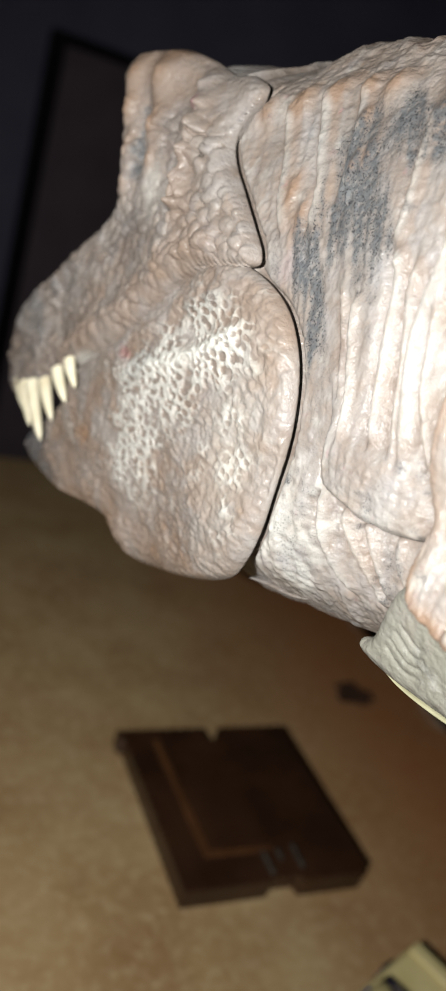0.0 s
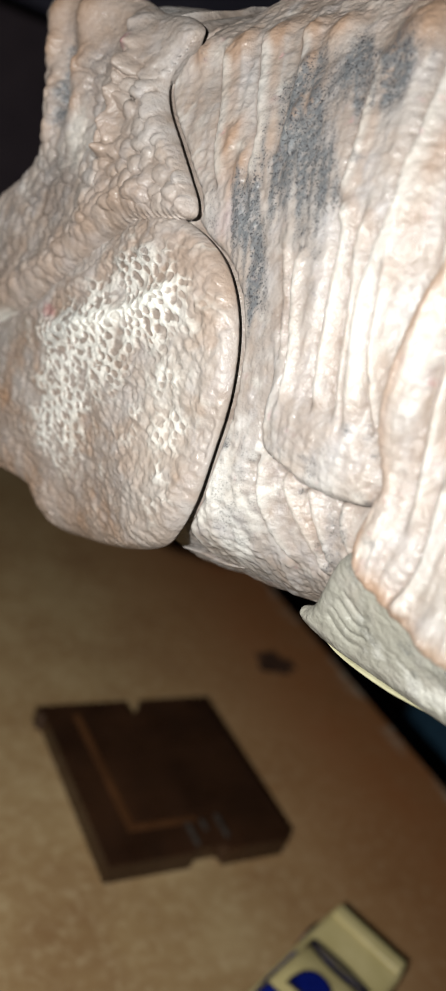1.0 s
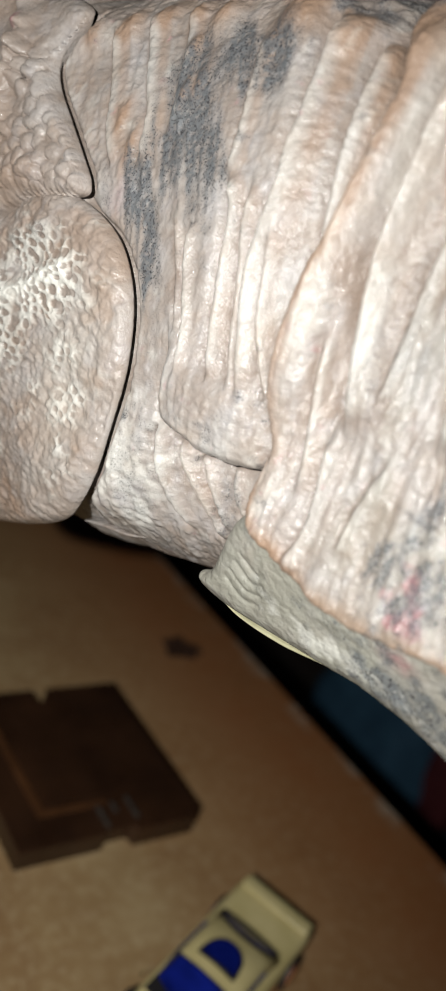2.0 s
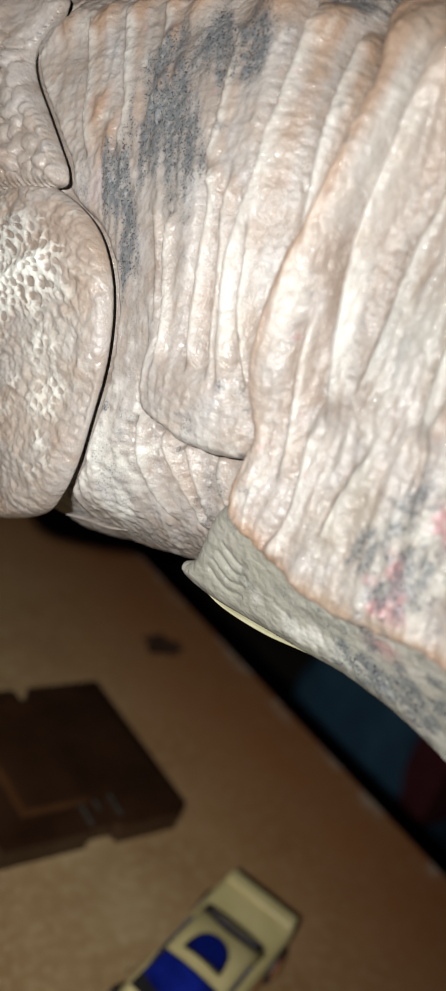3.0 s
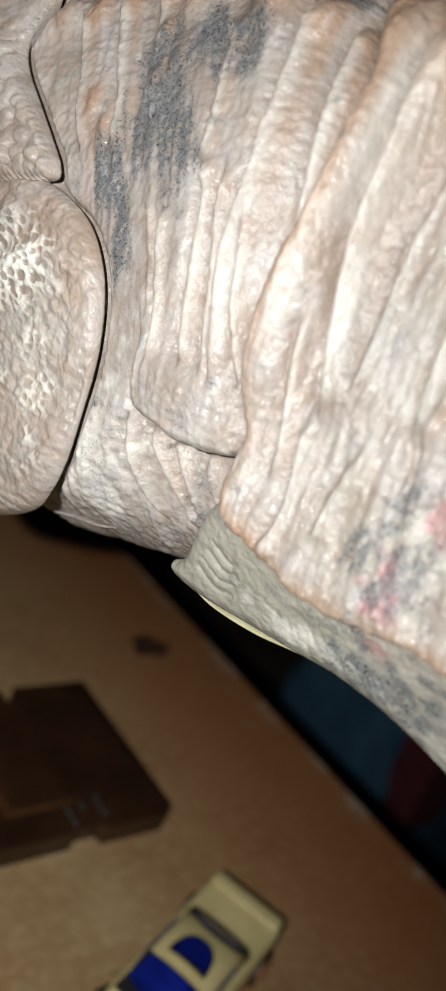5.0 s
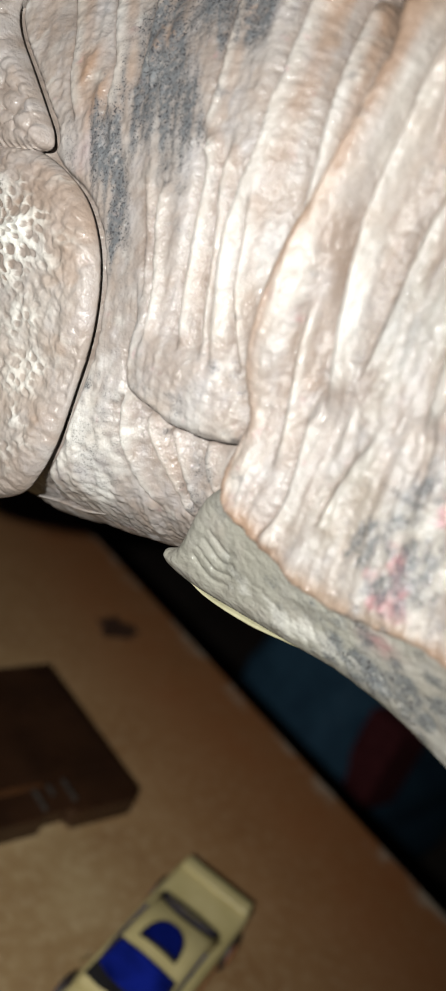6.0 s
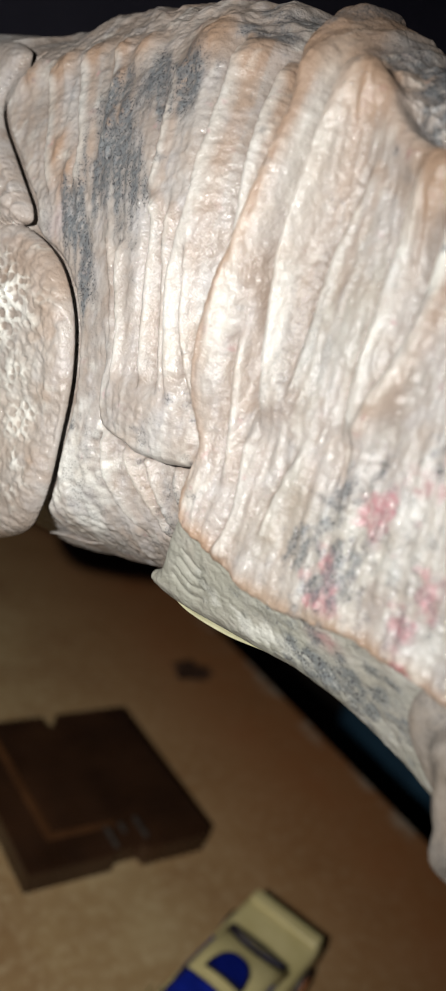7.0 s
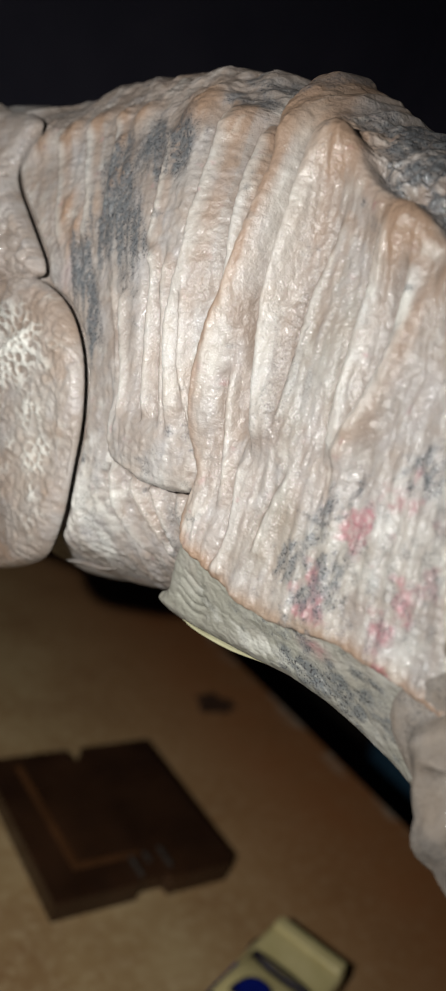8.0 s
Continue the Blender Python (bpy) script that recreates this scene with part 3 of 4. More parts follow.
def neck_relief(u, z):
    h, at = np.zeros(u.shape), blank(u)
    lean = u + (0.18 + 0.45 * smooth(-u, -25, 40)) * (z - 300)
    seam, _ = along(u, z, SEAM, 12)
    s, t = along(u, z, FOLD_BIG, 90)
    s = np.where((np.abs(s) > 90) & (u > 30), 90, s)
    on_sheet = smooth(s, 0.3, 3)
    left = 1 - smooth(s, -1.5, 0.5)
    # long soft pleats, cross wrinkles and grains
    h += 0.34 * fbm(lean / 5.5 + 0.4 * vnoise(z / 22, u / 40, 3), z / 42, 11, 3)
    h += 0.20 * fbm(lean / 2.1, z / 13, 21, 3)
    turned = z - 0.35 * u + 1.5 * vnoise(u / 9, z / 9, 30)
    h += 0.13 * fbm(lean / 3.6, turned / 1.3, 33, 3) * (1 - 0.5 * on_sheet) + 0.10 * fbm(u / 1.2 + z / 2.6, z / 1.3 - u / 3, 31, 2)
    h += 0.26 * on_sheet * fbm(lean / 1.6 + 0.8 * vnoise(u / 5, z / 6, 29), z / 10, 32, 3)
    grain, _ = cells(u / 2.1 + 0.3 * vnoise(u / 4, z / 4, 5), z / 1.9, 34)
    h += 0.22 * np.clip(1 - grain / 0.62, 0, 1) * smooth(vnoise(u / 11, z / 9, 35), -0.5, 0.5)
    crown = smooth(z, 343, 351)
    h += crown * (0.9 * fbm(u / 6, z / 4, 35, 3) + 0.7 * np.clip(1 - cells(u / 6.0, z / 4.5, 36)[0] / 0.6, 0, 1))
    # the gap behind the head and jaw, its deep shade painted dark
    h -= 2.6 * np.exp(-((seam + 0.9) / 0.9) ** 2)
    at["shade_wash"] += 1.7 * np.exp(-((seam + 0.7) / 0.9) ** 2)
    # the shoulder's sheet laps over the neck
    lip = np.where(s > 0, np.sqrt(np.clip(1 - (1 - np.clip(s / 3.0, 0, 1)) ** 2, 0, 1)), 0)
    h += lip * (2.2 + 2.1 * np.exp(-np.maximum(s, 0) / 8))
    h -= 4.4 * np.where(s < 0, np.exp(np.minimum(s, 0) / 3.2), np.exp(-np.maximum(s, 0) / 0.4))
    # shade and brown wash painted along the sheet's crease
    at["shade_wash"] += 1.2 * np.exp(-(np.where(s < 0, s / 1.4, s / 0.8)) ** 2)
    at["tan"] += 0.95 * np.exp(-((s - 2.0) / 2.0) ** 2) * (0.55 + 0.45 * smooth(z, 275, 325))
    low_rim = (1 - smooth(z, 262, 270)) * np.exp(-((s - 2.0) / 2.0) ** 2)
    beads, _ = cells(u / 6.0 + 0.5 * vnoise(u / 7, z / 7, 40), z / 6.0, 37)
    h += 0.6 * low_rim * np.clip(1 - beads / 0.6, 0, 1)
    at["tan"] += 0.30 * low_rim
    # the lump of skin beside the jaw's corner
    s2, t2 = along(u, z, FOLD_LUMP, 40)
    lump = np.where(s2 > 0, np.sqrt(np.clip(1 - (1 - np.clip(s2 / 4.0, 0, 1)) ** 2, 0, 1)), 0) * smooth(t2, 0.15, 0.6)
    h += (2.2 * lump * np.exp(-np.maximum(s2, 0) / 7) + 2.6 * spot(u, z, 12, 273, 12, 9, -10) * smooth(s2, 0, 3)) * left
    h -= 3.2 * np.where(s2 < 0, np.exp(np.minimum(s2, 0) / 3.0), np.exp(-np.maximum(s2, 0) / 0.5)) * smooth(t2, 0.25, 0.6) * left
    # shade round the lump's edge, put into the colour
    at["shade_wash"] += 0.45 * np.exp(-(np.where(s2 < 0, s2 / 0.7, s2 / 0.4)) ** 2) * smooth(t2, 0.45, 0.7) * left
    below = 1 - smooth(s2, -0.6, 0.6) * (s2 < 60)
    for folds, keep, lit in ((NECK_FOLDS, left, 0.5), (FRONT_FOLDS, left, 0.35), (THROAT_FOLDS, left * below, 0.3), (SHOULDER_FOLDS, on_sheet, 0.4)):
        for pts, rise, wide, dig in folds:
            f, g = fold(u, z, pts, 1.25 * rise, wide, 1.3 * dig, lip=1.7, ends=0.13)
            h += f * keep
            # each crease painted darker, for its shade and wash
            at["shade_wash"] += 0.50 * g * keep
            at["tan"] += lit * np.exp(-((f - 0.45 * rise) / (0.4 * rise)) ** 2) * (g < 0.3) * (f > 0.12 * rise) * keep * (0.30 + 0.70 * smooth(z, 295, 335))
            at["chalk"] += 0.13 * smooth(f, 0.55 * rise, rise) * keep
    # furrow with bare paint in front of the second shoulder fold; rounded ridge under the last knob
    furrow, _ = along(u, z, [(27, 344), (30, 336), (31.5, 329), (32.3, 321), (33, 313)], 14)
    h -= 0.9 * np.exp(-(furrow / 2.0) ** 2)
    at["chalk"] += 0.42 * np.exp(-(furrow / 1.8) ** 2) * (0.7 + 0.5 * vnoise(u / 3, z / 4, 38))
    ridge, _ = along(u, z, [(71, 323), (67.5, 315.5), (66.8, 308.5), (66, 301), (64.8, 296), (63, 289)], 14)
    h += 1.7 * np.exp(-(ridge / 2.6) ** 2)
    at["tan"] += 0.38 * np.exp(-(ridge / 2.2) ** 2)
    at["chalk"] += 0.45 * smooth(spot(u, z, 64.5, 316, 2.0, 7, 8) + 0.3 * vnoise(u / 2, z / 2, 39), 0.4, 0.9)
    h += 1.3 * spot(u, z, 37, 266, 6, 8)
    # knobs along the top of the folds
    for cu, cz, r, a in ((-62, 331, 3.0, 1.2), (-53, 335, 3.4, 1.8), (-44, 339, 3.2, 1.8), (-35, 341, 2.6, 1.6), (-26.5, 342, 3.4, 2.2), (-6.5, 343.5, 5.0, 3.0), (8, 343, 3.6, 2.4), (18, 343, 3.0, 1.6), (25.5, 341.5, 3.4, 2.2), (38, 338, 4.4, 3.2), (59, 327, 5.0, 3.0)):
        k = spot(u, z, cu, cz, r, r * 1.2)
        h += a * k
        at["tan"] += 0.80 * k
    for cu, cz, ru, rz, turn in ((-29, 334.5, 1.6, 2.6, 0), (-21.5, 328, 1.6, 4.2, 14), (-33, 312, 1.8, 6, 10), (-24, 326, 1.2, 3, 10), (-39, 318, 1.6, 5, 10)):
        k = spot(u, z, cu, cz, ru, rz, turn)
        h += 0.9 * k
        at["tan"] += 0.8 * k
    # tan crest where the sheet goes over the back; the dark back drops away behind the shoulder's rim
    crest, _ = along(u, z, [(30, 343), (25, 347), (20, 352), (17, 357)], 12)
    over = np.exp(-(crest / 3.6) ** 2) * smooth(z, 340, 347)
    h += 0.7 * over
    at["tan"] += 1.2 * over
    rim_s, _ = along(u, z, [(28, 344), (33, 342), (38, 340.4), (42, 338.4), (46, 335), (52, 332), (60, 329.5), (68, 325.4), (80, 318), (112, 302)], 60)
    back = smooth(rim_s, 0.0, 3.0) * (np.abs(rim_s) < 60) * smooth(u, 26, 40)
    h += -3.2 * back + 1.2 * np.exp(-((rim_s + 1.5) / 2.5) ** 2) * smooth(u, 30, 40)
    h += back * 0.9 * fbm(u / 2.6, z / 1.8, 41, 3)
    at["tan"] += 0.50 * np.exp(-((rim_s + 1) / 2.5) ** 2) * smooth(u, 28, 42)
    # washes of paint
    ragged = fbm(lean / 3, z / 11, 51, 5)
    streak = fbm(lean / 1.5, z / 15, 57, 4)
    dark = np.maximum.reduce([spot(u, z, -19, 318, 8.5, 14, 32), spot(u, z, -25, 305, 4.2, 12, 34), 0.95 * spot(u, z, -8, 315, 4.0, 10, 30), 0.95 * spot(u, z, -12, 335.5, 11, 7), 0.75 * spot(u, z, -27, 330, 6, 7), 0.75 * spot(u, z, -15, 293, 3.0, 10, 30)])
    at["slate"] += 1.0 * 1.15 * smooth(dark, 0.03, 0.45) * smooth(dark + 0.36 * ragged + 0.42 * streak, -0.05, 0.9)
    at["slate"] += 0.30 * np.exp(-((seam - 3) / 3.0) ** 2) * smooth(z, 270, 290) * (1 - smooth(z, 300, 318)) * smooth(ragged, -0.4, 0.5)
    at["slate"] += 0.80 * smooth(spot(u, z, 8, 352, 15, 6) + 0.5 * fbm(u / 4, z / 3, 60, 4), 0.3, 1.0)
    at["slate"] += 1.25 * back * smooth(fbm(u / 5, z / 4, 61, 4) + 0.016 * (u - 40) + 0.25, -0.3, 0.6)
    belly = np.maximum.reduce([spot(u, z, 64, 275, 3.0, 10, -6), spot(u, z, 68, 267, 5.5, 8, -10), 0.9 * spot(u, z, 60.5, 268, 3.4, 6), 0.9 * spot(u, z, 67.5, 283, 2.4, 6, -6), 0.8 * spot(u, z, 82, 292, 9, 6, 30), 0.7 * spot(u, z, 66, 258, 6, 3)])
    at["slate"] += 0.80 * smooth(belly, 0.08, 0.5) * smooth(belly + 0.45 * fbm(u / 1.4, z / 2, 71, 4), 0.25, 1.05)
    at["slate"] += 0.22 * smooth(spot(u, z, 46, 297, 6, 16, 8) + 0.4 * fbm(lean / 2, z / 9, 72, 4), 0.3, 1.0)
    # narrow dark streak along the lower end of the second shoulder crease
    at["slate"] += 0.32 * spot(u, z, 41, 289, 1.3, 7, 14) * (0.7 + 0.6 * ragged)
    rose = np.maximum.reduce([spot(u, z, 71.5, 278, 5.0, 5.4, -35), spot(u, z, 68, 265, 5.0, 6, -10), spot(u, z, 76.5, 285.5, 4.6, 4.6, -35), spot(u, z, 84, 268, 3.6, 9, -14), 0.9 * spot(u, z, 86, 258, 2.8, 3), 0.8 * spot(u, z, 87, 284, 3.6, 3.6), 0.9 * spot(u, z, 73, 257, 4, 1.8)])
    at["pink"] += 0.92 * smooth(rose + 0.5 * fbm(u / 3, z / 3, 81, 4), 0.45, 1.05)
    at["pink"] += 0.22 * spot(u, z, -30, 302, 3, 4)
    worn = spot(u, z, 86, 276, 20, 20)
    at["chalk"] += 0.30 * smooth(worn + 0.5 * fbm(u / 4, z / 5, 97, 4), 0.35, 1.1)
    at["slate"] += 0.34 * smooth(worn + 0.6 * fbm(u / 2.0 + z / 5, z / 2.5, 98, 4), 0.60, 1.3)
    at["tan"] += 0.14 * smooth(fbm(lean / 4, z / 30, 87, 4), 0.0, 0.55) * on_sheet + 0.12 * smooth(fbm(lean / 6, z / 24, 86, 3), -0.1, 0.5)
    at["moss"] += 0.42 * smooth(spot(u, z, 52, 298, 12, 20, 6) + 0.4 * fbm(lean / 4, z / 16, 95, 3), 0.30, 1.1) + 0.35 * smooth(spot(u, z, 62, 268, 20, 14) + 0.4 * fbm(u / 6, z / 8, 96, 3), 0.3, 1.1)
    # shade and brown wash painted into the recesses, pale highlights onto the bumps
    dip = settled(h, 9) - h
    at["shade_wash"] += 0.55 * smooth(dip, 0.08, 0.9) + 0.30 * smooth(settled(h, 2) - h, 0.02, 0.22)
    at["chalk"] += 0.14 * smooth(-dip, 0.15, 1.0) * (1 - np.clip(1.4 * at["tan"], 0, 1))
    # pale rubbed paint at the throat, on the lobe and below the knobs
    at["chalk"] += 0.48 * smooth(spot(u, z, -5, 250, 9, 18, -4) + 0.5 * fbm(u / 3, z / 4, 101, 4), 0.2, 1.1)
    at["slate"] += 0.25 * smooth(spot(u, z, -4, 250, 10, 16) + 0.6 * fbm(u / 2, z / 2, 99, 4), 0.4, 1.2) + 0.45 * smooth(spot(u, z, 22, 254, 5, 10) + 0.5 * fbm(u / 2, z / 3, 100, 4), 0.4, 1.2)
    at["chalk"] += 0.34 * smooth(spot(u, z, 36, 266, 6, 8) + 0.3 * ragged, 0.5, 1.0)
    at["chalk"] += 0.22 * smooth(spot(u, z, 29, 298, 3.5, 26, 4) + 0.3 * ragged, 0.5, 1.0)
    at["tan"] += 0.30 * smooth(z, 334, 348) * (0.7 + 0.5 * ragged)
    at["tan"] = np.clip(at["tan"], 0, 0.85)
    return h, at


def neck_surface(us, th):
    """Points (u, d, z) of the neck and shoulder, on rings th round the stations us, and their paint."""
    u, a = np.meshgrid(us, th, indexing="ij")
    top, low = np.interp(u, *TOP), np.interp(u, *LOW)
    zc, hz = (top + low) / 2, (top - low) / 2
    e = 2 / 2.5
    sn, cs = np.sin(a), np.cos(a)
    zz = zc + hz * np.sign(sn) * np.abs(sn) ** e
    width = np.interp(u, [-110, -60, 0, 60, 110, 150], [35, 39.5, 41.0, 38.5, 41, 50])
    dd = 37 - width * np.sign(cs) * np.abs(cs) ** e
    # flush with the rim of the head and the upper jaw
    seam, _ = along(u, zz, SEAM, 60)
    near = np.where(seam < 0, 1.0, np.exp(-(seam / 11) ** 2)) * (np.abs(seam) < 60) * smooth(zz, 226, 242) * (1 - smooth(zz, 334, 344)) * (cs > 0)
    flush = -4.0 + 0.0045 * np.maximum(0, 258 - zz) ** 2 + 0.0045 * np.maximum(0, zz - 298) ** 2
    dd = dd + (flush - dd) * near
    # the shoulder sheet hangs over the throat flap and leans back towards its top and its rear
    big, _ = along(u, zz, FOLD_BIG, 90)
    sheet = np.where(np.abs(big) < 90, smooth(big, -0.6, 0.8), 0.0) * (cs > 0)
    lean = -2.0 + 0.135 * (zz - 260) + 0.13 * np.maximum(0, u - 52)
    hang = sheet * np.maximum(smooth(292 - zz, 0, 22) * smooth(u, 24, 34), smooth(big, 0, 14) * smooth(u, 24, 40)) * (1 - smooth(zz, 337, 349))
    dd = dd + (np.maximum(lean, -2.0) - dd) * hang
    # outward directions of the section
    nz, nd = np.sign(sn) * np.abs(sn) ** (2 - e) / hz, -np.sign(cs) * np.abs(cs) ** (2 - e) / width
    L = np.hypot(nz, nd) + 1e-9
    nz, nd = nz / L, nd / L
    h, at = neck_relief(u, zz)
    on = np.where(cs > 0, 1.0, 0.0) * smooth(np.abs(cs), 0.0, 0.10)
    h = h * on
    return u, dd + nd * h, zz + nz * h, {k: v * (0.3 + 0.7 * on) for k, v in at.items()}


def build_neck():
    us = np.concatenate([np.linspace(-100, -68, 40, endpoint=False), np.linspace(-68, 112, 640, endpoint=False), np.linspace(112, 150, 30)])
    front = np.linspace(-math.pi / 2, math.pi / 2, 480)
    rear = np.linspace(math.pi / 2, 3 * math.pi / 2, 60)[1:-1]
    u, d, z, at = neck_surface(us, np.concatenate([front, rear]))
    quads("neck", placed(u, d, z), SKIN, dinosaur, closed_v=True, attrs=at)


build_neck()


# -- lower jaw --
def jaw_relief(u, z, gap):
    h, at = np.zeros(u.shape), blank(u)
    wx, wz = u + 1.2 * vnoise(u / 5, z / 5, 3), z + 1.2 * vnoise(u / 5, z / 5, 4)
    f1, f2 = cells(wx / 3.4, wz / 2.15, 5)
    web = smooth(f1 + 0.12 * vnoise(u / 2.0, z / 1.4, 6), 0.26, 0.46)
    g1, g2 = cells(wx / 4.2, wz / 2.3, 9)
    scale = np.clip(1.15 - g1 / 0.62, 0, 1) ** 0.7 * (0.6 + 0.5 * vnoise(u / 6, z / 5, 8))
    zone = np.maximum.reduce([spot(u, z, -64, 261, 24, 13, 38), spot(u, z, -69, 245, 14, 18, -12), 0.9 * spot(u, z, -42, 276, 17, 8, 30), 0.8 * spot(u, z, -50, 284, 17, 6, 30), 0.40 * spot(u, z, -26, 256, 12, 18)])
    zone = smooth(zone + 0.30 * fbm(u / 5, z / 4, 13, 5), 0.10, 0.85)
    front = smooth(-u, 78, 108)
    h += zone * 0.60 * web + (1 - zone) * (0.75 + 0.3 * front) * (scale - 0.5)
    h += 0.9 * fbm(u / 26, z / 20, 17, 3) + 0.22 * fbm(u / 1.6, z / 1.3, 23, 2)
    ridge, _ = along(u, z, [(-86, 256), (-70, 264), (-55, 271), (-36, 284)], 14)
    h += 1.3 * np.exp(-(ridge / 2.6) ** 2)
    brow, _ = along(u, z, [(-76, 272), (-62, 283), (-48, 290)], 12)
    h += 0.9 * np.exp(-(brow / 2.2) ** 2)
    # recesses of the jaw painted darker, as shade and wash
    at["shade_wash"] += 0.50 * smooth(settled(h, 5) - h, 0.03, 0.4)
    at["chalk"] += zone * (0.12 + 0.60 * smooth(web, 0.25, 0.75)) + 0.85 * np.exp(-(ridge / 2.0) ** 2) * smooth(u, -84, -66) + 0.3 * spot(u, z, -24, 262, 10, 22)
    at["shade_wash"] += 0.75 * zone * (1 - smooth(web, 0.1, 0.6))
    at["slate"] += smooth(spot(u, z, -136, 213, 20, 11) + 0.25 * fbm(u / 5, z / 5, 3), 0.2, 0.7) + 0.40 * spot(u, z, -104, 246, 10, 6) + 0.42 * np.exp(-(brow / 3.4) ** 2) * smooth(zone, 0, 1) + 0.40 * smooth(spot(u, z, -74, 262, 20, 7, 38) + 0.4 * fbm(u / 6, z / 5, 14, 4), 0.35, 1.1)
    at["pink"] += 0.65 * smooth(spot(u, z, -82, 262.5, 5, 2.8) + 0.25 * fbm(u / 3, z / 2, 29), 0.4, 0.9)
    at["tan"] += 0.5 * smooth(spot(u, z, -97, 238, 5, 16, -8) + 0.3 * fbm(u / 5, z / 5, 37), 0.3, 0.9) + 0.30 * smooth(fbm(u / 9, z / 7, 39, 3), 0.0, 0.7) + 0.20 + 0.3 * (1 - smooth(z, 212, 240))
    return h, at


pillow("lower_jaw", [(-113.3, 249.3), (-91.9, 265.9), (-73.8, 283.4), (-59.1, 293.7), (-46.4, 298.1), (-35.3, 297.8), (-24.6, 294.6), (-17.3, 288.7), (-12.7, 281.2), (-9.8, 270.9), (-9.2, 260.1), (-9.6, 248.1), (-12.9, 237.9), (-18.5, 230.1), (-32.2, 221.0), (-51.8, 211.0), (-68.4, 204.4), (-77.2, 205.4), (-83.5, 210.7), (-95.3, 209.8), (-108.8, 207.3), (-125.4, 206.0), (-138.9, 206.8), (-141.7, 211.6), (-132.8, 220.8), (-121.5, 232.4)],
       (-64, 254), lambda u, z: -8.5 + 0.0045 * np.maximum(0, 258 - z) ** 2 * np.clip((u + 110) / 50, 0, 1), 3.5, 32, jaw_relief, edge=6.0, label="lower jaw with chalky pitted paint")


# -- upper head --
def head_relief(u, z, gap):
    h, at = np.zeros(u.shape), blank(u)
    wx, wz = u + 1.0 * vnoise(u / 6, z / 6, 43), z + 1.0 * vnoise(u / 6, z / 6, 44)
    f1, f2 = cells(wx / 4.0, wz / 3.3, 45)
    knob = np.sqrt(np.clip(1 - (f1 / 0.60) ** 2, 0, 1)) * (0.65 + 0.45 * vnoise(u / 7, z / 6, 46))
    small1, _ = cells(wx / 2.4, wz / 1.7, 47)
    small = np.clip(1 - small1 / 0.6, 0, 1)
    cheek = smooth(u, -110, -70)
    h += (1.0 + 1.4 * cheek) * knob * smooth(332 - z, 0, 12) + 0.12 * small + 0.8 * fbm(u / 22, z / 14, 48, 3) + 0.08 * fbm(u / 1.5, z / 1.2, 49, 2)
    # swollen upper lip with upright lobes
    lip, t = along(u, z, [(-146, 226), (-125, 242), (-112, 249.5), (-98.8, 259), (-83, 273), (-71.7, 283.5), (-60, 292.8)], 26)
    above = np.clip(lip, 0, 30)
    lobes = 0.5 + 0.5 * np.cos(2 * math.pi * (t * 15 + 0.25 * vnoise(u / 8, z / 8, 51)))
    h += (2.2 * np.exp(-((above - 5) / 5.5) ** 2) + 0.9 * (1 - smooth(t, 0.60, 0.80)) * lobes * np.exp(-((above - 6) / 5) ** 2)) * smooth(u, -128, -112)
    # step where the lip of the cheek meets the snout
    step, st = along(u, z, [(-118, 246), (-128, 254), (-134, 262), (-130, 272)], 12)
    h -= 1.6 * np.exp(-(step / 2.5) ** 2)
    # horn in front of the eye: two upright lumps, a valley and a beaded rim
    for cu, cz, a, b, k in ((-117, 333, 4.6, 8, 3.4), (-105, 334, 5.2, 8, 3.8), (-114, 323, 2.8, 4.5, 2.4), (-101, 321, 2.4, 4.5, 1.8), (-109.5, 314, 2.6, 4.5, 2.0), (-106.5, 305, 2.4, 4.5, 1.6), (-98, 313, 1.8, 3, 1.2)):
        s = spot(u, z, cu, cz, a, b)
        h += 1.25 * k * s
        at["tan"] += 0.5 * s
    h -= 3.0 * spot(u, z, -91, 318, 6, 15) + 2.6 * spot(u, z, -104.5, 316, 2.2, 11, 14)
    at["slate"] += 0.95 * smooth(spot(u, z, -104.5, 315, 3.4, 13, 14) + 0.25 * fbm(u / 3, z / 3, 53), 0.3, 0.8) + 0.35 * spot(u, z, -94, 322, 6, 10) + 0.30 * smooth(spot(u, z, -96, 292, 16, 12) + 0.3 * fbm(u / 7, z / 6, 54), 0.4, 1.0)
    # beaded ridge behind the eye
    bead, t = along(u, z, [(-87, 335), (-80.5, 328), (-77.6, 321), (-77.2, 315), (-76, 309), (-73, 303)], 14)
    h += (3.4 + 1.0 * np.cos(2 * math.pi * (t * 5.2 + 0.3 * vnoise(u / 5, z / 5, 52)))) * np.exp(-(bead / (3.4 - 1.4 * t)) ** 2) * smooth(t, -0.05, 0.05) * (1 - smooth(t, 0.9, 1.0))
    at["pink"] += 0.6 * smooth(spot(u, z, -82, 329, 1.8, 2.6), 0.3, 0.9)
    at["tan"] += 0.10 + 0.22 * smooth(z, 306, 330) * (u < -88) + 0.14 * np.exp(-(bead / 4) ** 2) + 0.18 * smooth(fbm(u / 12, z / 9, 55, 3), 0.0, 0.7) + 0.25 * np.exp(-((above - 5) / 6) ** 2)
    # rough snout, greyer
    snout = smooth(-u, 118, 140)
    h += snout * 0.9 * fbm(u / 4.5, z / 3.0, 57, 3)
    # shade and wash between the head's scales, painted by relief depth
    at["shade_wash"] += 0.60 * smooth(settled(h, 6) - h, 0.05, 0.7)
    at["slate"] += 0.38 * snout * smooth(fbm(u / 6, z / 5, 59, 3), -0.4, 0.5)
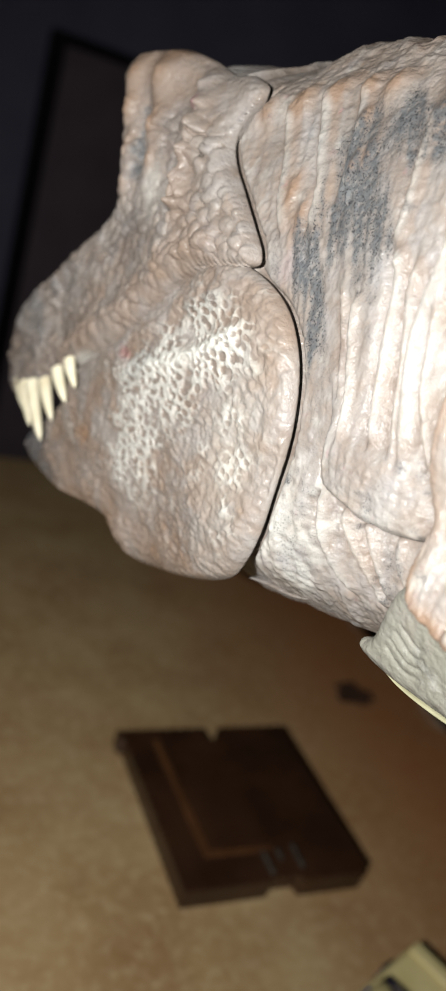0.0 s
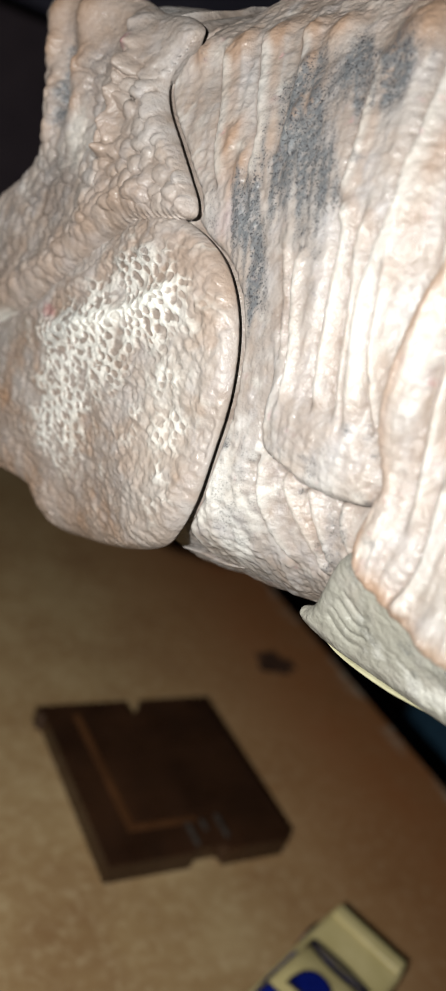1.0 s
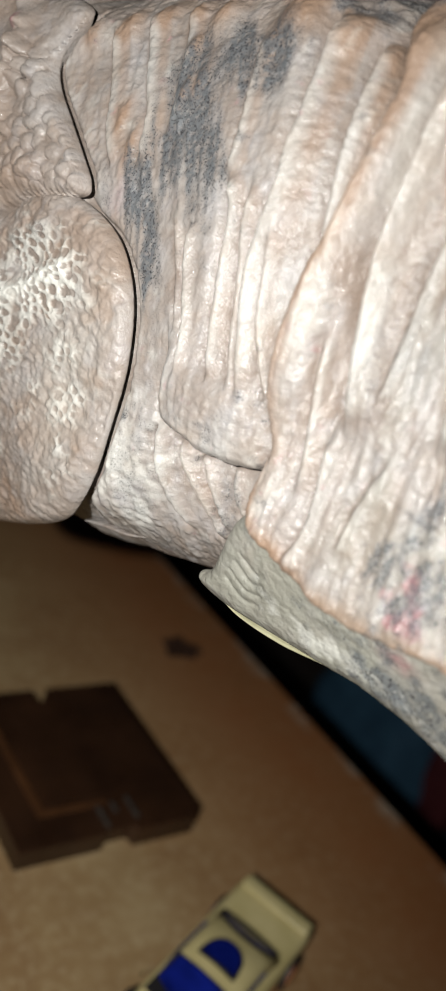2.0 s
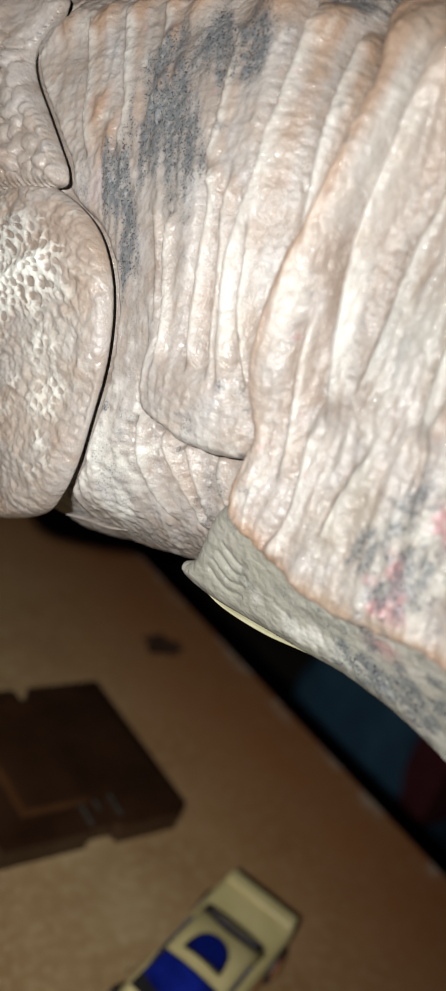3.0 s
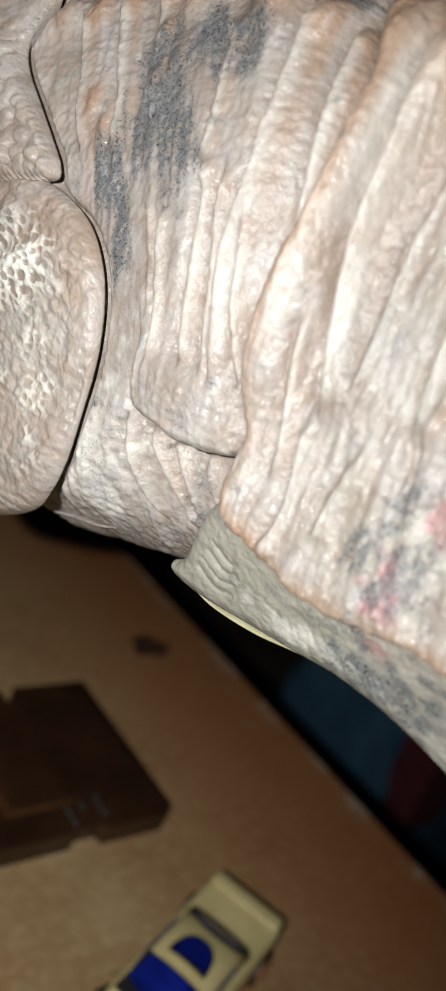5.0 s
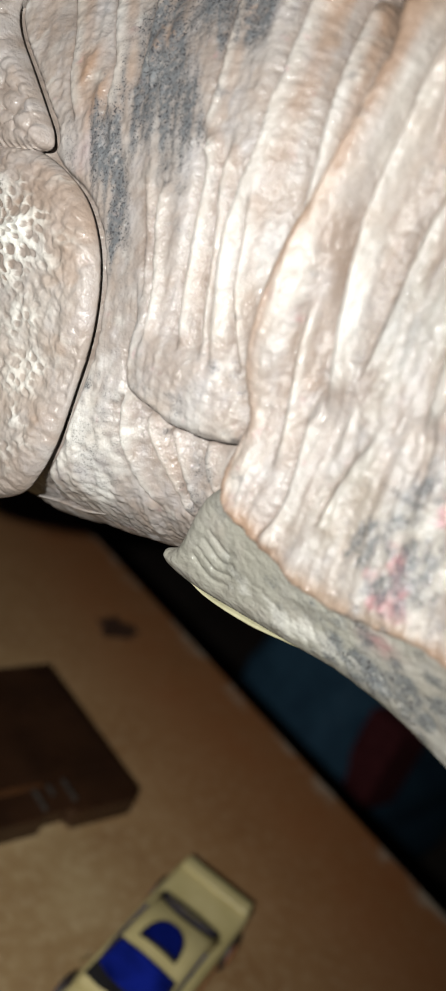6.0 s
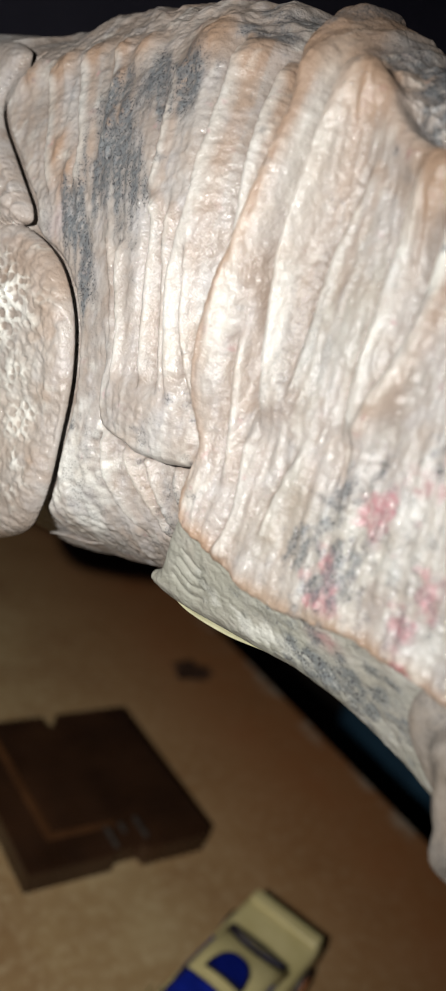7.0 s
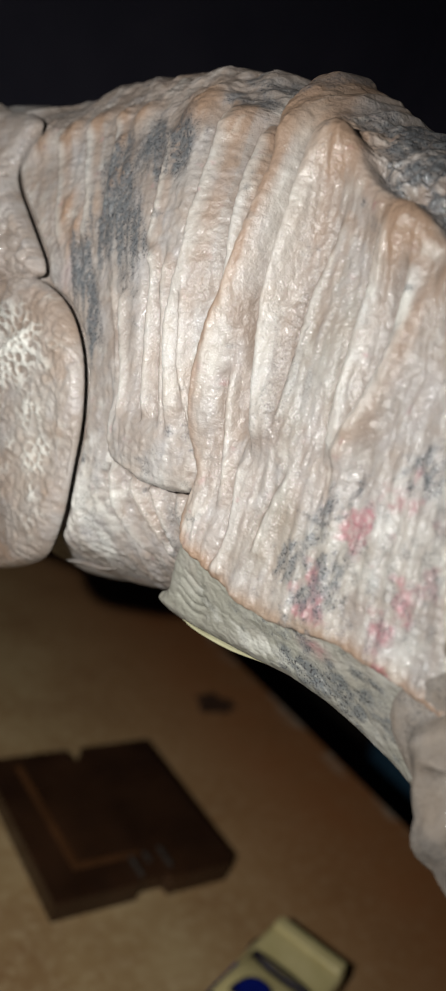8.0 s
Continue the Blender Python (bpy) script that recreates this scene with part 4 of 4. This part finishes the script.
    at["chalk"] += 0.35 * smooth(spot(u, z, -92, 303, 10, 12) + 0.3 * fbm(u / 5, z / 5, 58), 0.4, 1.0)
    at["chalk"] += 0.6 * spot(u, z, -108, 252, 7, 1.6, 30)
    # faint painted shade between the cheek's knobs
    at["shade_wash"] += 0.25 * (1 - knob) * cheek * 0.5
    return h, at


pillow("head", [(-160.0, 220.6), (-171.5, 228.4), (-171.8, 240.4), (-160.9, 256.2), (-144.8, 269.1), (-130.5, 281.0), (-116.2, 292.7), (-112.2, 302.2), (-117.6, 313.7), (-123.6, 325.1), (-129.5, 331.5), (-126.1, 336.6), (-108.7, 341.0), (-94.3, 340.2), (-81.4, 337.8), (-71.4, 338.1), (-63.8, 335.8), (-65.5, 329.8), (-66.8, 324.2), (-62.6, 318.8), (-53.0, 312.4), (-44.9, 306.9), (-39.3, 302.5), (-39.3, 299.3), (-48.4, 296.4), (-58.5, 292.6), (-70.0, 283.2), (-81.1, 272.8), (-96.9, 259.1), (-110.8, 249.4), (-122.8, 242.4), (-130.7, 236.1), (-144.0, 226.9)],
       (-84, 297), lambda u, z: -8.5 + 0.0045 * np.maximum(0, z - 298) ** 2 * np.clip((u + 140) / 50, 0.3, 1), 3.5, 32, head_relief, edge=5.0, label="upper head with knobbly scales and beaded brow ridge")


# -- teeth --
def tooth(base, tip, r):
    b, q = Vector(placed(*[np.array(v, float) for v in base])), Vector(placed(*[np.array(v, float) for v in tip]))
    axis, n, k = q - b, 12, 8
    side = axis.cross(Vector(N)).normalized()
    P = np.zeros((k + 1, n, 3))
    for i in range(k + 1):
        s = i / k
        rad = r * 0.001 * math.sqrt(max(0.0, 1 - s ** 2.2)) * (1 - 0.25 * s) + 1e-5
        c = b + axis * s + Vector(N) * (0.0012 * s * s)
        for j in range(n):
            a = 2 * math.pi * j / n
            P[i, j] = c + side * rad * math.cos(a) + Vector(N) * rad * 0.8 * math.sin(a)
    quads("tooth", P, TOOTH, dinosaur, closed_v=True)


for base, tip, r in (((-157, -7.5, 227), (-147, -9, 219.5), 2.0), ((-148, -9, 229), (-134.5, -10.5, 218), 2.4), ((-140, -9.5, 232), (-122.5, -11, 218), 3.1), ((-129, -10, 237), (-117.5, -11, 227.5), 2.7), ((-120, -10.5, 244), (-109.5, -11.5, 237), 2.6), ((-112, -11, 250), (-104, -12, 244), 2.3)):
    tooth(base, tip, r)


# -- throat flap with its pale under-edge --
def flap_relief(u, z, gap):
    h, at = 0.22 * fbm(u / 5, z / 3, 63, 4) + 0.12 * fbm(u / 1.2, z / 1.0, 64, 2), blank(u)
    for k in range(4):
        s, _ = along(u, z, [(25 + k, 241 + 2.4 * k), (30 + k, 239 + 2.4 * k), (35, 240 + 2.4 * k)], 6)
        h -= 0.5 * np.exp(-(s / 0.5) ** 2)
    at["moss"] += 1.0 - 0.35 * smooth(u, 55, 90) + 0.2 * fbm(u / 6, z / 5, 65)
    at["slate"] += 0.85 * smooth(spot(u, z, 74, 246, 20, 6) + 0.5 * fbm(u / 3, z / 2, 66, 4), 0.3, 1.05) + 0.2 * smooth(fbm(u / 6, z / 4, 67), 0.1, 0.6)
    at["pink"] += 0.7 * spot(u, z, 68, 251, 4, 1.6)
    at["chalk"] += 0.05 + 0.45 * smooth(spot(u, z, 52, 243, 16, 2.2, 5) + 0.4 * fbm(u / 3, z / 2, 68), 0.3, 0.9)
    return h, at


pillow("throat_flap", [(15.5, 236), (19.5, 240), (24, 254), (34, 262), (55, 262), (80, 262), (112, 260), (116, 244), (108, 232), (96, 234.5), (88, 237), (75, 239.3), (62, 239.2), (52, 237.5), (37, 235), (25, 233.2), (17.5, 233.4)],
       (62, 249), lambda u, z: 2.5 + (254 - z) * 0.28, 4.0, 37, flap_relief, rings=110, spokes=600, edge=3.5, label="grey-green throat flap with worn paint")


def build_strip(name, curve, depth, half, thick, mat, label):
    c = spline(curve, 60)
    n = 14
    P = np.zeros((60, n, 3))
    for i, (u, z) in enumerate(c):
        g = math.sin(math.pi * (i + 0.5) / 60) ** 0.5
        for j in range(n):
            a = 2 * math.pi * j / n
            P[i, j] = placed(np.array(u), np.array(depth + half * math.cos(a)), np.array(z + 0.4 + thick * g * math.sin(a)))
    quads(name, P, mat, dinosaur, closed_v=True, label=label)


build_strip("flap_edge", [(20, 234.0), (28, 232.6), (40, 233.9), (50, 236.3), (58, 238.2)], 15, 4.5, 0.9, FLAPEDGE, "pale cream under-edge of the flap")
build_strip("throat_strip", [(-27, 224.3), (-19, 227.2), (-10, 229.8), (-3, 233.0)], 15, 4.5, 0.9, SKIN, "pale strip of skin under the throat")


# -- arm, trunk, tail and legs: out of the light --
def limb(name, stations, n=40, seed=0, rough=1.0):
    """A tapered limb; a station is (u, d, z, radius)."""
    c = spline(stations, 90)
    P, at = np.zeros((90, n, 3)), None
    th = np.linspace(0, 2 * np.pi, n, endpoint=False)
    for i in range(90):
        t = c[min(i + 1, 89), :3] - c[max(i - 1, 0), :3]
        t /= np.linalg.norm(t)
        a = np.cross(t, [0, 1, 0.2])
        a /= np.linalg.norm(a)
        b = np.cross(t, a)
        r = c[i, 3] + rough * (0.8 * fbm(np.cos(th) * 2 + i / 9, np.sin(th) * 2 + i / 30, seed, 3) + 0.6 * np.maximum(0, math.sin(i * 0.55 + seed)))
        p = c[i, :3] + np.outer(np.cos(th) * r, a) + np.outer(np.sin(th) * r, b)
        P[i] = placed(p[:, 0], p[:, 1], p[:, 2])
    u = np.zeros((90, n))
    at = blank(u)
    at["tan"] += 0.45
    at["moss"] += 0.3
    at["slate"] += 0.12
    at["slate"] += 0.3 * smooth(fbm(np.arange(90)[:, None] / 8 + u, th[None] * 2 + u, 77 + seed, 3), 0.0, 0.7)
    return quads(name, P, SKIN, dinosaur, closed_v=True, attrs=at)


limb("arm", [(113, 16, 282, 3), (105.5, 11, 271, 9), (103, 9, 260, 11.5), (102, 9, 250, 11.5), (111, 8, 241, 10.5), (126, 6, 235, 9.5), (143, 4, 228, 8), (156, 3, 222, 4)], n=96, seed=3, rough=3.0)
limb("far_arm", [(124, 52, 272, 4), (117, 58, 266, 10), (114, 60, 246, 11), (124, 62, 226, 9), (130, 66, 206, 7), (124, 68, 190, 5), (116, 70, 182, 2)], seed=4)
limb("trunk", [(125, 37, 285, 20), (140, 37, 282, 46), (185, 37, 270, 62), (250, 37, 250, 70), (320, 37, 235, 66), (380, 37, 225, 50), (450, 37, 215, 32), (560, 37, 205, 18), (690, 37, 200, 4)], n=80, seed=5, rough=2.0)
for d, s in ((-8, 6), (82, 7)):
    limb("leg", [(300, d, 240, 12), (298, d - 2, 220, 44), (285, d, 170, 40), (290, d, 120, 26), (318, d, 80, 17), (322, d, 55, 15), (305, d, 25, 16), (290, d, 13, 20), (268, d, 12, 15), (240, d, 8, 8), (228, d, 6, 3)], n=48, seed=s)
